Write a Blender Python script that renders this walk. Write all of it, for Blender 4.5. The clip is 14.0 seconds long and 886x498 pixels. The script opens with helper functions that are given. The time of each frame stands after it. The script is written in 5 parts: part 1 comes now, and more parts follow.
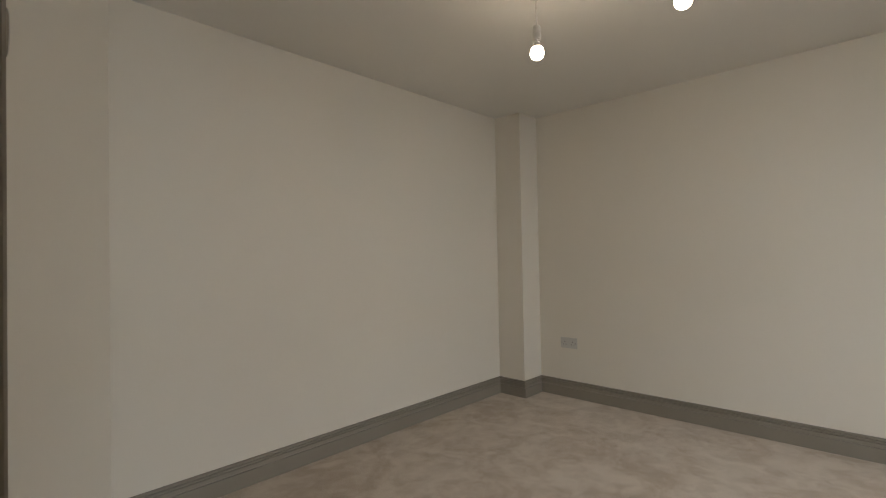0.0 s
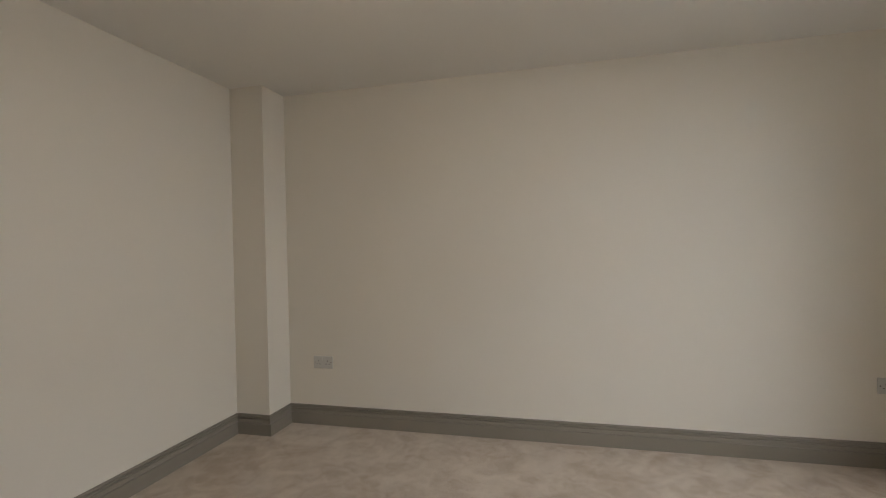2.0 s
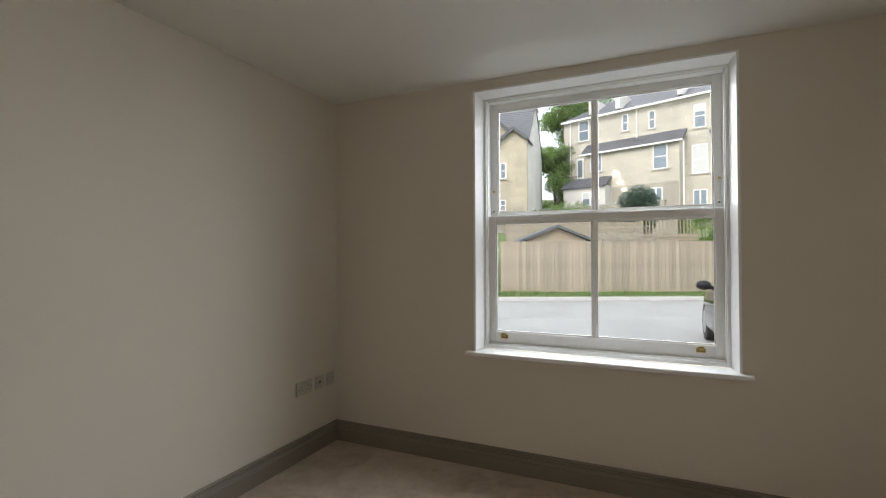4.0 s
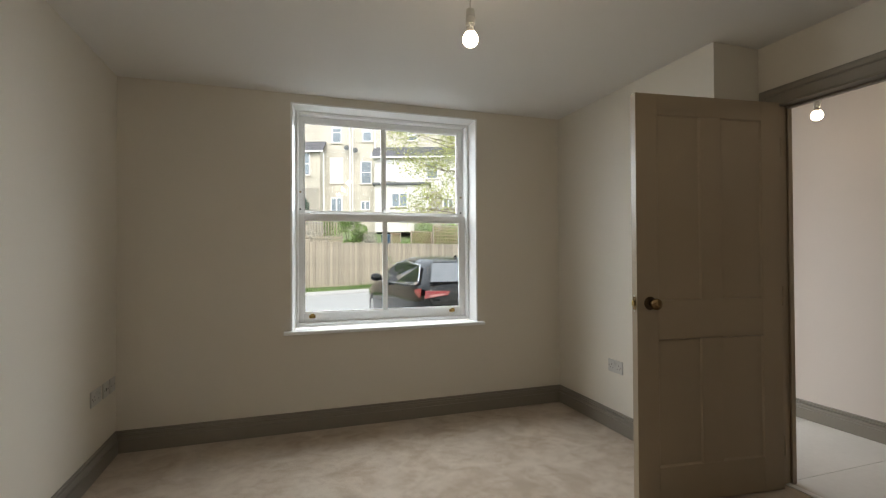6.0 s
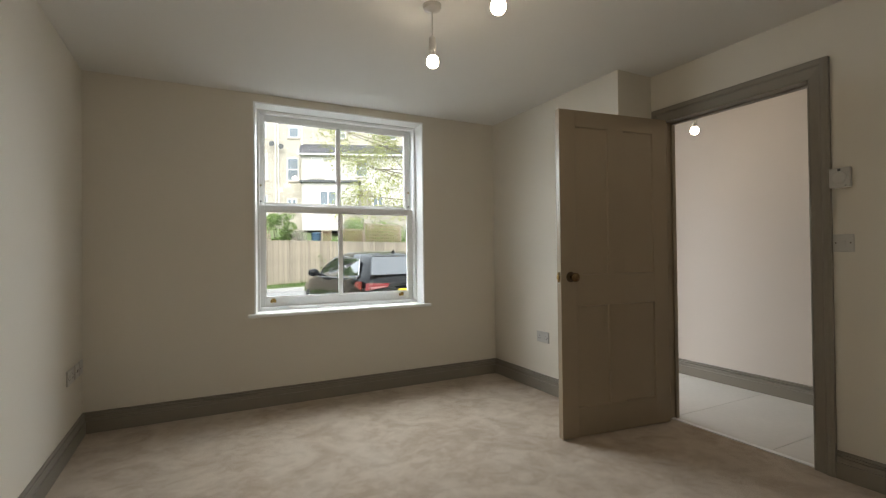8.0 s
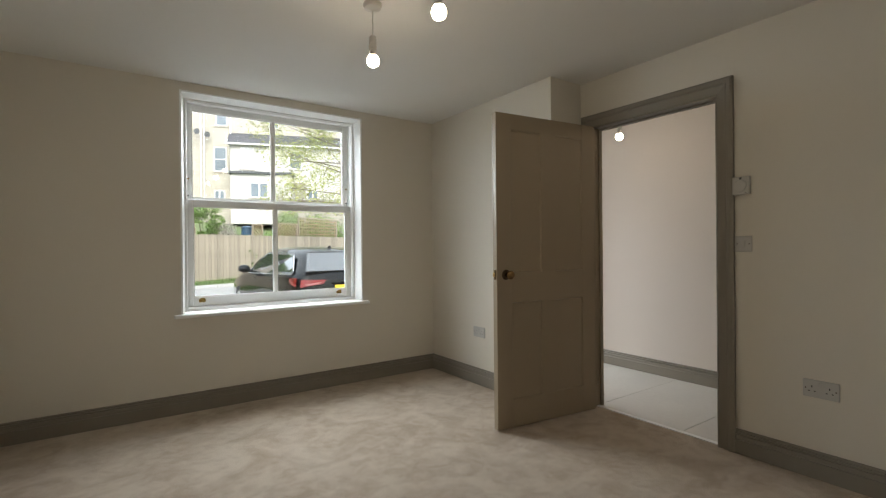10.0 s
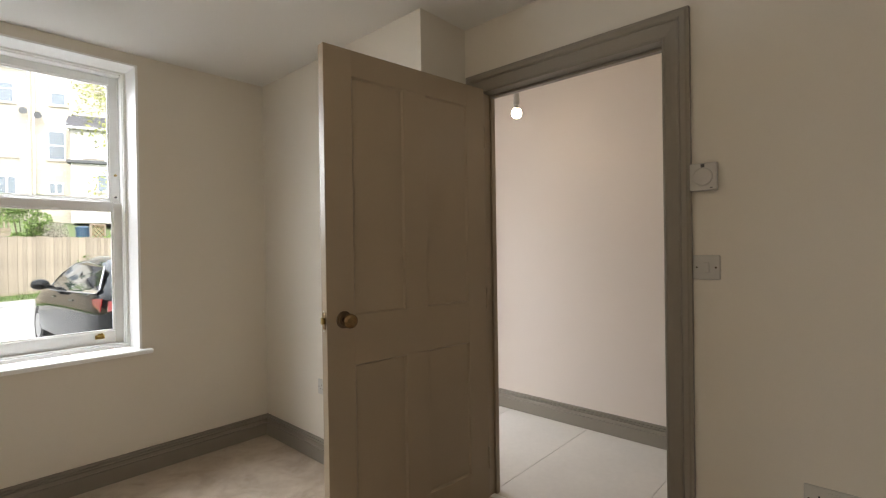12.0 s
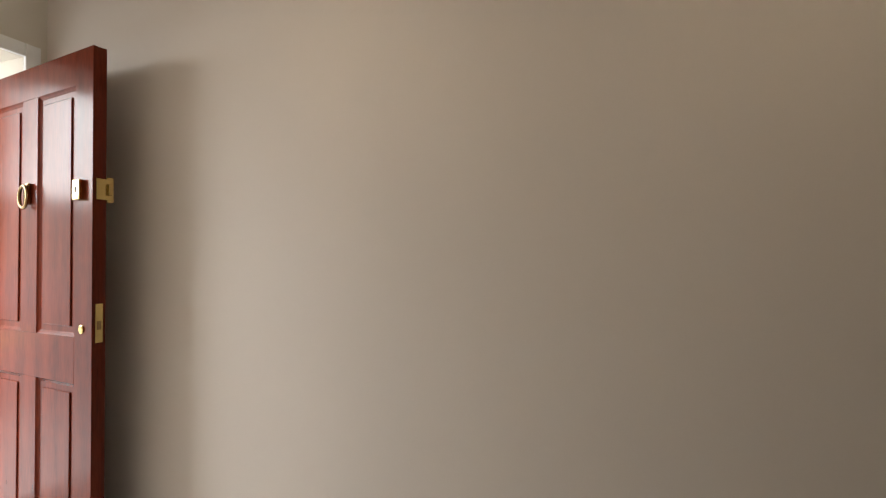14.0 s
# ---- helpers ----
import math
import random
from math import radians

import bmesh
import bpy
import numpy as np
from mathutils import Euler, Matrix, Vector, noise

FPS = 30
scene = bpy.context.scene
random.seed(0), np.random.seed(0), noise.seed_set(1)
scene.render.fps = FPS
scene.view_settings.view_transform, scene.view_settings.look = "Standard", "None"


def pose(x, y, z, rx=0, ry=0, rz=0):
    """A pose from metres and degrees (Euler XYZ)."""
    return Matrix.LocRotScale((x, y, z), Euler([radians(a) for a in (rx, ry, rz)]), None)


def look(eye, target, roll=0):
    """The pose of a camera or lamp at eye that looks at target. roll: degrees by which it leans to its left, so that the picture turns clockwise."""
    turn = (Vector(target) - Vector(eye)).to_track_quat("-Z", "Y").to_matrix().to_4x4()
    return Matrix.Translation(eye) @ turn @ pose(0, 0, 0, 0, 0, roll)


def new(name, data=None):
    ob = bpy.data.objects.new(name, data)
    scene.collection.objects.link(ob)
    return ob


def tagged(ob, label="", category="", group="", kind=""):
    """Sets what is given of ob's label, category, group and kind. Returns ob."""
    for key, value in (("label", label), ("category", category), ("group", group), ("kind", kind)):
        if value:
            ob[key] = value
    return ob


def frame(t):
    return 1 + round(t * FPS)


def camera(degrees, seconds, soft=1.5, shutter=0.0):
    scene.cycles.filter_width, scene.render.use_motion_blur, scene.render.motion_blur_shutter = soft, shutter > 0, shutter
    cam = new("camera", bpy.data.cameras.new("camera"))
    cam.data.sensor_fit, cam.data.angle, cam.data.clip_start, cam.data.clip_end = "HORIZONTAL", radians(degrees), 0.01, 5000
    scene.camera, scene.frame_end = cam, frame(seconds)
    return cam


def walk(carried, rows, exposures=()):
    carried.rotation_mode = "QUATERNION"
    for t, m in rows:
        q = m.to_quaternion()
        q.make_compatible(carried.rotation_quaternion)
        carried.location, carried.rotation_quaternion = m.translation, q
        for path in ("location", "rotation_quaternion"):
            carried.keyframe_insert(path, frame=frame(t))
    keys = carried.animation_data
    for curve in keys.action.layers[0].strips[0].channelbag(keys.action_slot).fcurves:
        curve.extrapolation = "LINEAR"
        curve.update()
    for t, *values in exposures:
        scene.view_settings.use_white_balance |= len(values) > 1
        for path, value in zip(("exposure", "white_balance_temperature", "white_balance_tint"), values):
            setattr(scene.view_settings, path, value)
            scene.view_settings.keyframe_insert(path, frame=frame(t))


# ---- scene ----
cam = camera(86.6, 14.0, soft=1.2)
PATH = [
    (0.0, look((3.4750, -1.7450, 1.1600), (1.3010, -3.8130, 1.2050), -1.05)),
    (0.5, look((3.4446, -1.7723, 1.1867), (1.1091, -3.6547, 1.2298), -1.60)),
    (1.0, look((3.3357, -1.7881, 1.1929), (0.8702, -3.4973, 1.2036), -1.01)),
    (1.5, look((3.1102, -1.9156, 1.2162), (0.4299, -3.2628, 1.1892), -0.95)),
    (2.0, look((2.9866, -2.0127, 1.2277), (0.0788, -2.7508, 1.2124), -1.30)),
    (2.5, look((2.8236, -2.0229, 1.3039), (-0.1714, -1.8587, 1.2445), -0.63)),
    (3.0, look((2.4736, -2.1294, 1.2366), (-0.2256, -0.8202, 1.2430), -0.60)),
    (3.5, look((2.2180, -2.4458, 1.2470), (0.2440, -0.1870, 1.2821), -0.29)),
    (4.0, look((2.0399, -2.6764, 1.2683), (0.7939, 0.0523, 1.3081), -0.20)),
    (4.2, look((1.9106, -2.7768, 1.2693), (0.9875, 0.0773, 1.3108), -0.10)),
    (6.3, look((0.9534, -3.4397, 1.1997), (1.9998, -0.6283, 1.2329), -0.43)),
    (6.5, look((0.9368, -3.4677, 1.1990), (2.0295, -0.6739, 1.2241), -0.52)),
    (7.0, look((0.8001, -3.5634, 1.1730), (2.0372, -0.8305, 1.1967), -0.69)),
    (7.5, look((0.7277, -3.6633, 1.1405), (2.0061, -0.9494, 1.1666), -0.64)),
    (8.0, look((0.6805, -3.7253, 1.1177), (2.0503, -1.0565, 1.1487), -0.67)),
    (10.3, look((0.6522, -3.7491, 1.1438), (2.4135, -1.3205, 1.1485), -0.71)),
    (10.5, look((0.7130, -3.6498, 1.1470), (2.5079, -1.2461, 1.1643), -0.88)),
    (11.0, look((0.9359, -3.4557, 1.1754), (2.8498, -1.1455, 1.1844), -0.71)),
    (11.5, look((1.2565, -3.1935, 1.2131), (3.3722, -1.0666, 1.2021), -0.89)),
    (12.0, look((1.6115, -3.0142, 1.2337), (3.8262, -0.9906, 1.2202), -0.85)),
    (12.5, look((2.0492, -2.7730, 1.2463), (4.3845, -0.8898, 1.2503), -0.98)),
    (13.0, look((2.4223, -2.4788, 1.2468), (5.0221, -0.9816, 1.2468), -0.90)),
    (13.5, look((2.8922, -2.3760, 1.2307), (5.4769, -0.8544, 1.2950), -1.22)),
    (13.7, look((2.9701, -2.3024, 1.2367), (5.7176, -1.0982, 1.2751), -0.61)),
    (14.0, look((3.2300, -2.2100, 1.2183), (6.0797, -1.2729, 1.2860), -0.57)),
]
EXPOSURES = [
    (0.0, 1.60, 6600, 13), (2.0, 1.66, 6600, 15), (3.0, 1.57, 6300, 11), (4.2, 1.02, 6600, 14), (6.5, 1.36, 6600, 11),
    (10.5, 1.44, 6500, 10), (11.5, 1.59, 6500, 12), (12.5, 1.99, 7150, 19), (13.0, 1.99, 7400, 22), (14.0, 1.47, 7000, 13),
]
walk(cam, PATH, EXPOSURES)

# ---- world, sun ----
world = bpy.data.worlds.new("world")
scene.world = world
world.use_nodes = True
wn = world.node_tree
sky = wn.nodes.new("ShaderNodeTexSky")
sky.sky_type = "NISHITA"
sky.sun_disc = False
sky.sun_elevation = radians(42)
sky.sun_rotation = radians(200)
sky.air_density, sky.dust_density, sky.ozone_density = 0.8, 10.0, 0.3
# an even white cloud layer over the sky, brightest overhead
where = wn.nodes.new("ShaderNodeTexCoord")
axes = wn.nodes.new("ShaderNodeSeparateXYZ")
wn.links.new(where.outputs["Generated"], axes.inputs[0])
climb = wn.nodes.new("ShaderNodeMapRange")
climb.inputs[1].default_value, climb.inputs[2].default_value = 0.0, 1.0
climb.inputs[3].default_value, climb.inputs[4].default_value = 0.62, 1.0
wn.links.new(axes.outputs[2], climb.inputs[0])
layer = wn.nodes.new("ShaderNodeVectorMath")
layer.operation = "SCALE"
layer.inputs[0].default_value = (15.6, 16.8, 18.4)
wn.links.new(climb.outputs[0], layer.inputs["Scale"])
cloud = wn.nodes.new("ShaderNodeMix")
cloud.data_type = "RGBA"
cloud.inputs[0].default_value = 0.75
wn.links.new(sky.outputs[0], cloud.inputs[6])
wn.links.new(layer.outputs[0], cloud.inputs[7])
wn.links.new(cloud.outputs[2], wn.nodes["Background"].inputs[0])
wn.nodes["Background"].inputs[1].default_value = 0.118
sun = bpy.data.lights.new("sun", "SUN")
sun.energy, sun.angle, sun.color = 0.6, radians(14), (1.0, 0.97, 0.92)
new("sun", sun).matrix_world = look((-14, -30, 34), (0, 8, 0))


# sky light through the two openings to the outside
for spot, aim, wide, tall, power in (((1.72, 1.30, 2.60), (1.72, -0.90, 0.45), 4.40, 2.40, 165.0), ((4.02, 0.37, 1.05), (4.05, -1.0, 0.9), 0.80, 1.90, 3.8)):
    lamp = bpy.data.lights.new("sky_light", "AREA")
    lamp.shape, lamp.size, lamp.size_y, lamp.energy, lamp.color = "RECTANGLE", wide, tall, power, (0.87, 0.945, 1.0)
    new("sky_light", lamp).matrix_world = look(spot, aim)

# ---- materials ----
def mat(name, rgb, rough=0.5, metal=0.0, var=0.08, big=2.0, fine=40.0, bump=0.05, dist=0.004, per_object=0.0,
        island=False, stretch=(1, 1, 1), emit=0.0, spec=0.5, coat=0.0):
    """Base colour with broad and fine variation, fine relief, and a rougher or smoother gloss with it."""
    m = bpy.data.materials.new(name)
    m.use_nodes = True
    nt = m.node_tree
    n, link = nt.nodes, nt.links.new
    b = n["Principled BSDF"]
    b.inputs["Roughness"].default_value, b.inputs["Metallic"].default_value = rough, metal
    b.inputs["Specular IOR Level"].default_value = spec
    b.inputs["Coat Weight"].default_value = coat
    tc = n.new("ShaderNodeTexCoord")
    mp = n.new("ShaderNodeMapping")
    mp.inputs["Scale"].default_value = stretch
    link(tc.outputs["Object"], mp.inputs[0])
    n1, n2 = n.new("ShaderNodeTexNoise"), n.new("ShaderNodeTexNoise")
    n1.inputs["Scale"].default_value, n2.inputs["Scale"].default_value = big, fine
    n1.inputs["Detail"].default_value, n2.inputs["Detail"].default_value = 4, 6
    link(mp.outputs[0], n1.inputs["Vector"])
    link(mp.outputs[0], n2.inputs["Vector"])
    mix = n.new("ShaderNodeMix")
    mix.inputs[0].default_value = 0.4
    link(n1.outputs[0], mix.inputs[2])
    link(n2.outputs[0], mix.inputs[3])
    fac = mix.outputs[0]
    if per_object or island:
        src = n.new("ShaderNodeNewGeometry").outputs["Random Per Island"] if island else n.new("ShaderNodeObjectInfo").outputs["Random"]
        ma = n.new("ShaderNodeMath")
        ma.operation = "MULTIPLY_ADD"
        ma.inputs[1].default_value, ma.inputs[2].default_value = per_object, -per_object / 2
        link(src, ma.inputs[0])
        ad = n.new("ShaderNodeMath")
        link(fac, ad.inputs[0])
        link(ma.outputs[0], ad.inputs[1])
        fac = ad.outputs[0]
    ramp = n.new("ShaderNodeValToRGB")
    e = ramp.color_ramp.elements
    e[0].position, e[1].position = 0.3, 0.7
    e[0].color = (*[max(0, c * (1 - var)) for c in rgb], 1)
    e[1].color = (*[min(1, c * (1 + var)) for c in rgb], 1)
    link(fac, ramp.inputs[0])
    link(ramp.outputs[0], b.inputs["Base Color"])
    if bump:
        bp = n.new("ShaderNodeBump")
        bp.inputs["Strength"].default_value, bp.inputs["Distance"].default_value = bump, dist
        link(n2.outputs[0], bp.inputs["Height"])
        link(bp.outputs[0], b.inputs["Normal"])
    if emit:
        b.inputs["Emission Color"].default_value = (*rgb, 1)
        b.inputs["Emission Strength"].default_value = emit
    return m


def mat_carpet():
    """Cut-pile carpet: brushed patches where the pile lies one way or another, tufts as fine relief."""
    m = mat("carpet", (0.42, 0.35, 0.285), rough=0.95, var=0.0, spec=0.1)
    nt = m.node_tree
    n, link = nt.nodes, nt.links.new
    b = n["Principled BSDF"]
    tc = n.new("ShaderNodeTexCoord")
    big, mid, tuft = n.new("ShaderNodeTexNoise"), n.new("ShaderNodeTexNoise"), n.new("ShaderNodeTexNoise")
    for node, scale, detail, twist in ((big, 3.6, 6, 1.1), (mid, 13, 6, 0.9), (tuft, 420, 2, 0)):
        node.inputs["Scale"].default_value, node.inputs["Detail"].default_value = scale, detail
        node.inputs["Distortion"].default_value = twist
        link(tc.outputs["Object"], node.inputs["Vector"])
    mix = n.new("ShaderNodeMix")
    mix.inputs[0].default_value = 0.35
    link(big.outputs[0], mix.inputs[2])
    link(mid.outputs[0], mix.inputs[3])
    mix2 = n.new("ShaderNodeMix")
    mix2.inputs[0].default_value = 0.22
    link(mix.outputs[0], mix2.inputs[2])
    link(tuft.outputs[0], mix2.inputs[3])
    ramp = n.new("ShaderNodeValToRGB")
    e = ramp.color_ramp.elements
    e[0].position, e[0].color = 0.41, (0.405, 0.312, 0.222, 1)
    e[1].position, e[1].color = 0.58, (0.575, 0.482, 0.382, 1)
    link(mix2.outputs[0], ramp.inputs[0])
    link(ramp.outputs[0], b.inputs["Base Color"])
    bp = n.new("ShaderNodeBump")
    bp.inputs["Strength"].default_value, bp.inputs["Distance"].default_value = 0.7, 0.006
    ad = n.new("ShaderNodeMath")
    link(tuft.outputs[0], ad.inputs[0])
    link(mid.outputs[0], ad.inputs[1])
    link(ad.outputs[0], bp.inputs["Height"])
    link(bp.outputs[0], b.inputs["Normal"])
    b.inputs["Sheen Weight"].default_value = 0.25
    b.inputs["Sheen Roughness"].default_value = 0.6
    return m


def thin_leaf(m, share=0.45):
    """Lets daylight through a leaf material from behind."""
    n, link = m.node_tree.nodes, m.node_tree.links.new
    b, tl, mx = n["Principled BSDF"], n.new("ShaderNodeBsdfTranslucent"), n.new("ShaderNodeMixShader")
    link(b.inputs["Base Color"].links[0].from_socket, tl.inputs[0])
    mx.inputs[0].default_value = share
    link(b.outputs[0], mx.inputs[1])
    link(tl.outputs[0], mx.inputs[2])
    link(mx.outputs[0], n["Material Output"].inputs[0])


def mat_glass():
    m = bpy.data.materials.new("window_glass")
    m.use_nodes = True
    n, link = m.node_tree.nodes, m.node_tree.links.new
    n.remove(n["Principled BSDF"])
    tr, gl, mx, fr = n.new("ShaderNodeBsdfTransparent"), n.new("ShaderNodeBsdfGlossy"), n.new("ShaderNodeMixShader"), n.new("ShaderNodeFresnel")
    tr.inputs[0].default_value = (0.94, 0.96, 0.95, 1)
    gl.inputs["Roughness"].default_value = 0.02
    fr.inputs[0].default_value = 1.5
    link(fr.outputs[0], mx.inputs[0])
    link(tr.outputs[0], mx.inputs[1])
    link(gl.outputs[0], mx.inputs[2])
    link(mx.outputs[0], n["Material Output"].inputs[0])
    return m


def mat_blocks(name, rgb, mortar, scale, w, h, turn=(90, 0, 0)):
    """Coursed blocks too far off to pick apart: colour from block to block and sunk joints."""
    m = mat(name, rgb, rough=0.85, var=0.38, big=0.55, fine=7, stretch=(1.6, 1.6, 0.7), bump=0.2, dist=0.02)
    n, link = m.node_tree.nodes, m.node_tree.links.new
    b = n["Principled BSDF"]
    tc, mp, br = n.new("ShaderNodeTexCoord"), n.new("ShaderNodeMapping"), n.new("ShaderNodeTexBrick")
    mp.inputs["Rotation"].default_value = [radians(a) for a in turn]
    br.inputs["Color1"].default_value = (*[c * 0.86 for c in rgb], 1)
    br.inputs["Color2"].default_value = (*[min(1, c * 1.12) for c in rgb], 1)
    br.inputs["Mortar"].default_value = (*mortar, 1)
    br.inputs["Scale"].default_value, br.inputs["Mortar Size"].default_value = scale, 0.012
    br.inputs["Brick Width"].default_value, br.inputs["Row Height"].default_value = w, h
    link(tc.outputs["Object"], mp.inputs[0])
    link(mp.outputs[0], br.inputs["Vector"])
    old = b.inputs["Base Color"].links[0].from_socket
    sc = n.new("ShaderNodeMix")
    sc.data_type = "RGBA"
    sc.inputs[0].default_value = 0.5
    link(old, sc.inputs[6])
    link(br.outputs[0], sc.inputs[7])
    link(sc.outputs[2], b.inputs["Base Color"])
    return m


M = dict(
    wall=mat("wall_paint", (0.705, 0.660, 0.580), rough=0.75, var=0.02, big=1.2, fine=300, bump=0.06, dist=0.001, spec=0.25),
    ceiling=mat("ceiling_paint", (0.76, 0.745, 0.71), rough=0.85, var=0.015, big=1.0, fine=250, bump=0.05, dist=0.001, spec=0.2),
    hall_wall=mat("hall_wall_paint", (0.70, 0.632, 0.575), rough=0.7, var=0.02, big=1.1, fine=300, bump=0.06, dist=0.001, spec=0.25),
    trim=mat("grey_eggshell", (0.245, 0.218, 0.18), rough=0.38, var=0.05, big=3, fine=120, bump=0.05, dist=0.001),
    door=mat("door_eggshell", (0.325, 0.258, 0.180), rough=0.42, var=0.04, big=2.5, fine=150, bump=0.06, dist=0.001),
    white=mat("white_gloss", (0.87, 0.875, 0.86), rough=0.28, var=0.02, big=3, fine=90, bump=0.03, dist=0.001),
    plastic=mat("white_plastic", (0.51, 0.495, 0.465), rough=0.3, var=0.02, big=20, fine=200, bump=0.0),
    cord=mat("pale_flex", (0.55, 0.53, 0.49), rough=0.5, var=0.05, fine=300),
    black=mat("black_hole", (0.015, 0.015, 0.015), rough=0.6, var=0.2),
    dark=mat("dark_print", (0.10, 0.10, 0.10), rough=0.5, var=0.1),
    brass=mat("polished_brass", (0.50, 0.36, 0.14), rough=0.22, metal=1.0, var=0.12, big=30, fine=200, bump=0.03, dist=0.0005),
    bronze=mat("aged_brass", (0.24, 0.155, 0.075), rough=0.25, metal=1.0, var=0.25, big=25, fine=150, bump=0.04, dist=0.0005),
    dark_bronze=mat("dark_bronze", (0.10, 0.07, 0.045), rough=0.3, metal=1.0, var=0.25, big=25, fine=150, bump=0.03, dist=0.0005),
    steel=mat("dull_steel", (0.55, 0.54, 0.51), rough=0.3, metal=1.0, var=0.1, big=30, fine=200, bump=0.02, dist=0.0005),
    bulb=mat("lit_bulb", (1.0, 0.84, 0.62), rough=0.4, var=0.0, bump=0.0, emit=20.0),
    mahogany=mat("red_mahogany", (0.11, 0.018, 0.008), rough=0.2, var=0.45, big=2.2, fine=26, bump=0.06, dist=0.001, stretch=(7, 7, 0.7), coat=0.0, spec=0.10),
    tile=mat("porcelain_tile", (0.58, 0.55, 0.50), rough=0.3, var=0.07, big=2.5, fine=30, bump=0.03, dist=0.001, per_object=0.08),
    grout=mat("grout", (0.40, 0.37, 0.33), rough=0.9, var=0.1),
    carpet=mat_carpet(),
    glass=mat_glass(),
    stone=mat_blocks("bath_stone", (0.50, 0.46, 0.39), (0.37, 0.335, 0.28), 1.0, 0.75, 0.32),
    stone2=mat_blocks("yellow_stone", (0.46, 0.40, 0.305), (0.36, 0.32, 0.24), 1.0, 0.6, 0.3),
    rubble=mat_blocks("rubble_stone", (0.36, 0.33, 0.28), (0.22, 0.20, 0.17), 1.0, 0.35, 0.2),
    render=mat("white_render", (0.60, 0.58, 0.54), rough=0.9, var=0.14, big=0.5, fine=12, bump=0.1, dist=0.01),
    slate=mat("grey_slate", (0.085, 0.085, 0.095), rough=0.6, var=0.3, big=1.2, fine=14, bump=0.4, dist=0.03),
    fence=mat("weathered_larch", (0.285, 0.240, 0.182), rough=0.8, var=0.34, big=2.6, fine=24, bump=0.25, dist=0.003, stretch=(3.5, 3.5, 0.7), per_object=0.22),
    fence2=mat("fresh_pine", (0.34, 0.28, 0.19), rough=0.75, var=0.15, big=3.0, fine=22, bump=0.2, dist=0.003, stretch=(6, 6, 0.5), per_object=0.2),
    lath=mat("brown_lath", (0.30, 0.205, 0.125), rough=0.85, var=0.2, big=3, fine=20, bump=0.2),
    timber=mat("grey_timber", (0.33, 0.27, 0.20), rough=0.85, var=0.25, big=3, fine=20, bump=0.2, stretch=(1, 1, 6)),
    felt=mat("roof_felt", (0.11, 0.115, 0.12), rough=0.9, var=0.2, big=2, fine=30, bump=0.2),
    paving=mat_blocks("pale_block_paving", (0.25, 0.247, 0.24), (0.14, 0.135, 0.13), 1.0, 0.21, 0.105, (0, 0, 24)),
    kerb=mat("concrete_kerb", (0.42, 0.41, 0.39), rough=0.85, var=0.12, big=1.5, fine=25, bump=0.15),
    grass=mat("grass", (0.09, 0.15, 0.035), rough=0.9, var=0.45, big=1.5, fine=30, bump=0.6, dist=0.03),
    soil=mat("garden_ground", (0.10, 0.13, 0.05), rough=0.95, var=0.5, big=0.3, fine=5, bump=0.5, dist=0.05),
    leaf=mat("green_leaf", (0.165, 0.255, 0.070), rough=0.6, var=0.6, big=1.2, fine=8, bump=0.0, per_object=0.5, island=True),
    leaf_y=mat("yellow_green_leaf", (0.30, 0.32, 0.10), rough=0.6, var=0.45, big=1.2, fine=8, bump=0.0, per_object=0.6, island=True),
    leaf_d=mat("dark_needle", (0.04, 0.082, 0.055), rough=0.7, var=0.5, big=1.2, fine=8, bump=0.0, per_object=0.5, island=True),
    leaf_p=mat("pale_bloom", (0.36, 0.33, 0.28), rough=0.8, var=0.35, big=1.5, fine=9, bump=0.0, per_object=0.5, island=True),
    bark=mat("bark", (0.13, 0.10, 0.075), rough=0.9, var=0.3, big=4, fine=30, bump=0.5, dist=0.02, stretch=(4, 4, 1)),
    car=mat("black_car_paint", (0.004, 0.005, 0.006), rough=0.06, var=0.1, bump=0.0, spec=0.22, coat=0.0),
    car_glass=mat("tinted_glass", (0.02, 0.022, 0.024), rough=0.03, var=0.05, bump=0.0, spec=1.0, coat=0.6),
    chrome=mat("chrome", (0.75, 0.75, 0.76), rough=0.08, metal=1.0, var=0.03, bump=0.0),
    lamp_red=mat("red_lamp_glass", (0.15, 0.006, 0.010), rough=0.1, var=0.2, big=20, fine=60, bump=0.0, coat=0.5),
    lamp_white=mat("clear_lamp_glass", (0.30, 0.11, 0.11), rough=0.1, var=0.1, bump=0.0),
    rubber=mat("tyre_rubber", (0.02, 0.02, 0.02), rough=0.8, var=0.2),
    alloy=mat("alloy", (0.5, 0.5, 0.51), rough=0.3, metal=1.0, var=0.1),
    plate=mat("yellow_plate", (0.75, 0.52, 0.03), rough=0.4, var=0.03, bump=0.0),
    butt=mat("blue_plastic", (0.03, 0.075, 0.13), rough=0.5, var=0.15),
    maroon=mat("maroon_board", (0.12, 0.03, 0.022), rough=0.7, var=0.2, stretch=(1, 1, 8)),
    # house panes: the sky's bluish reflection is put into the base colour
    pane=mat("sky_tint_pane", (0.17, 0.21, 0.25), rough=0.05, var=0.3, big=0.6, fine=3, bump=0.0, spec=0.8),
    blind=mat("white_blind", (0.55, 0.56, 0.56), rough=0.6, var=0.04, bump=0.0),
    upvc=mat("white_upvc", (0.80, 0.80, 0.79), rough=0.35, var=0.03, bump=0.0),
)


for key in ("leaf", "leaf_y", "leaf_p", "leaf_d"):
    thin_leaf(M[key])


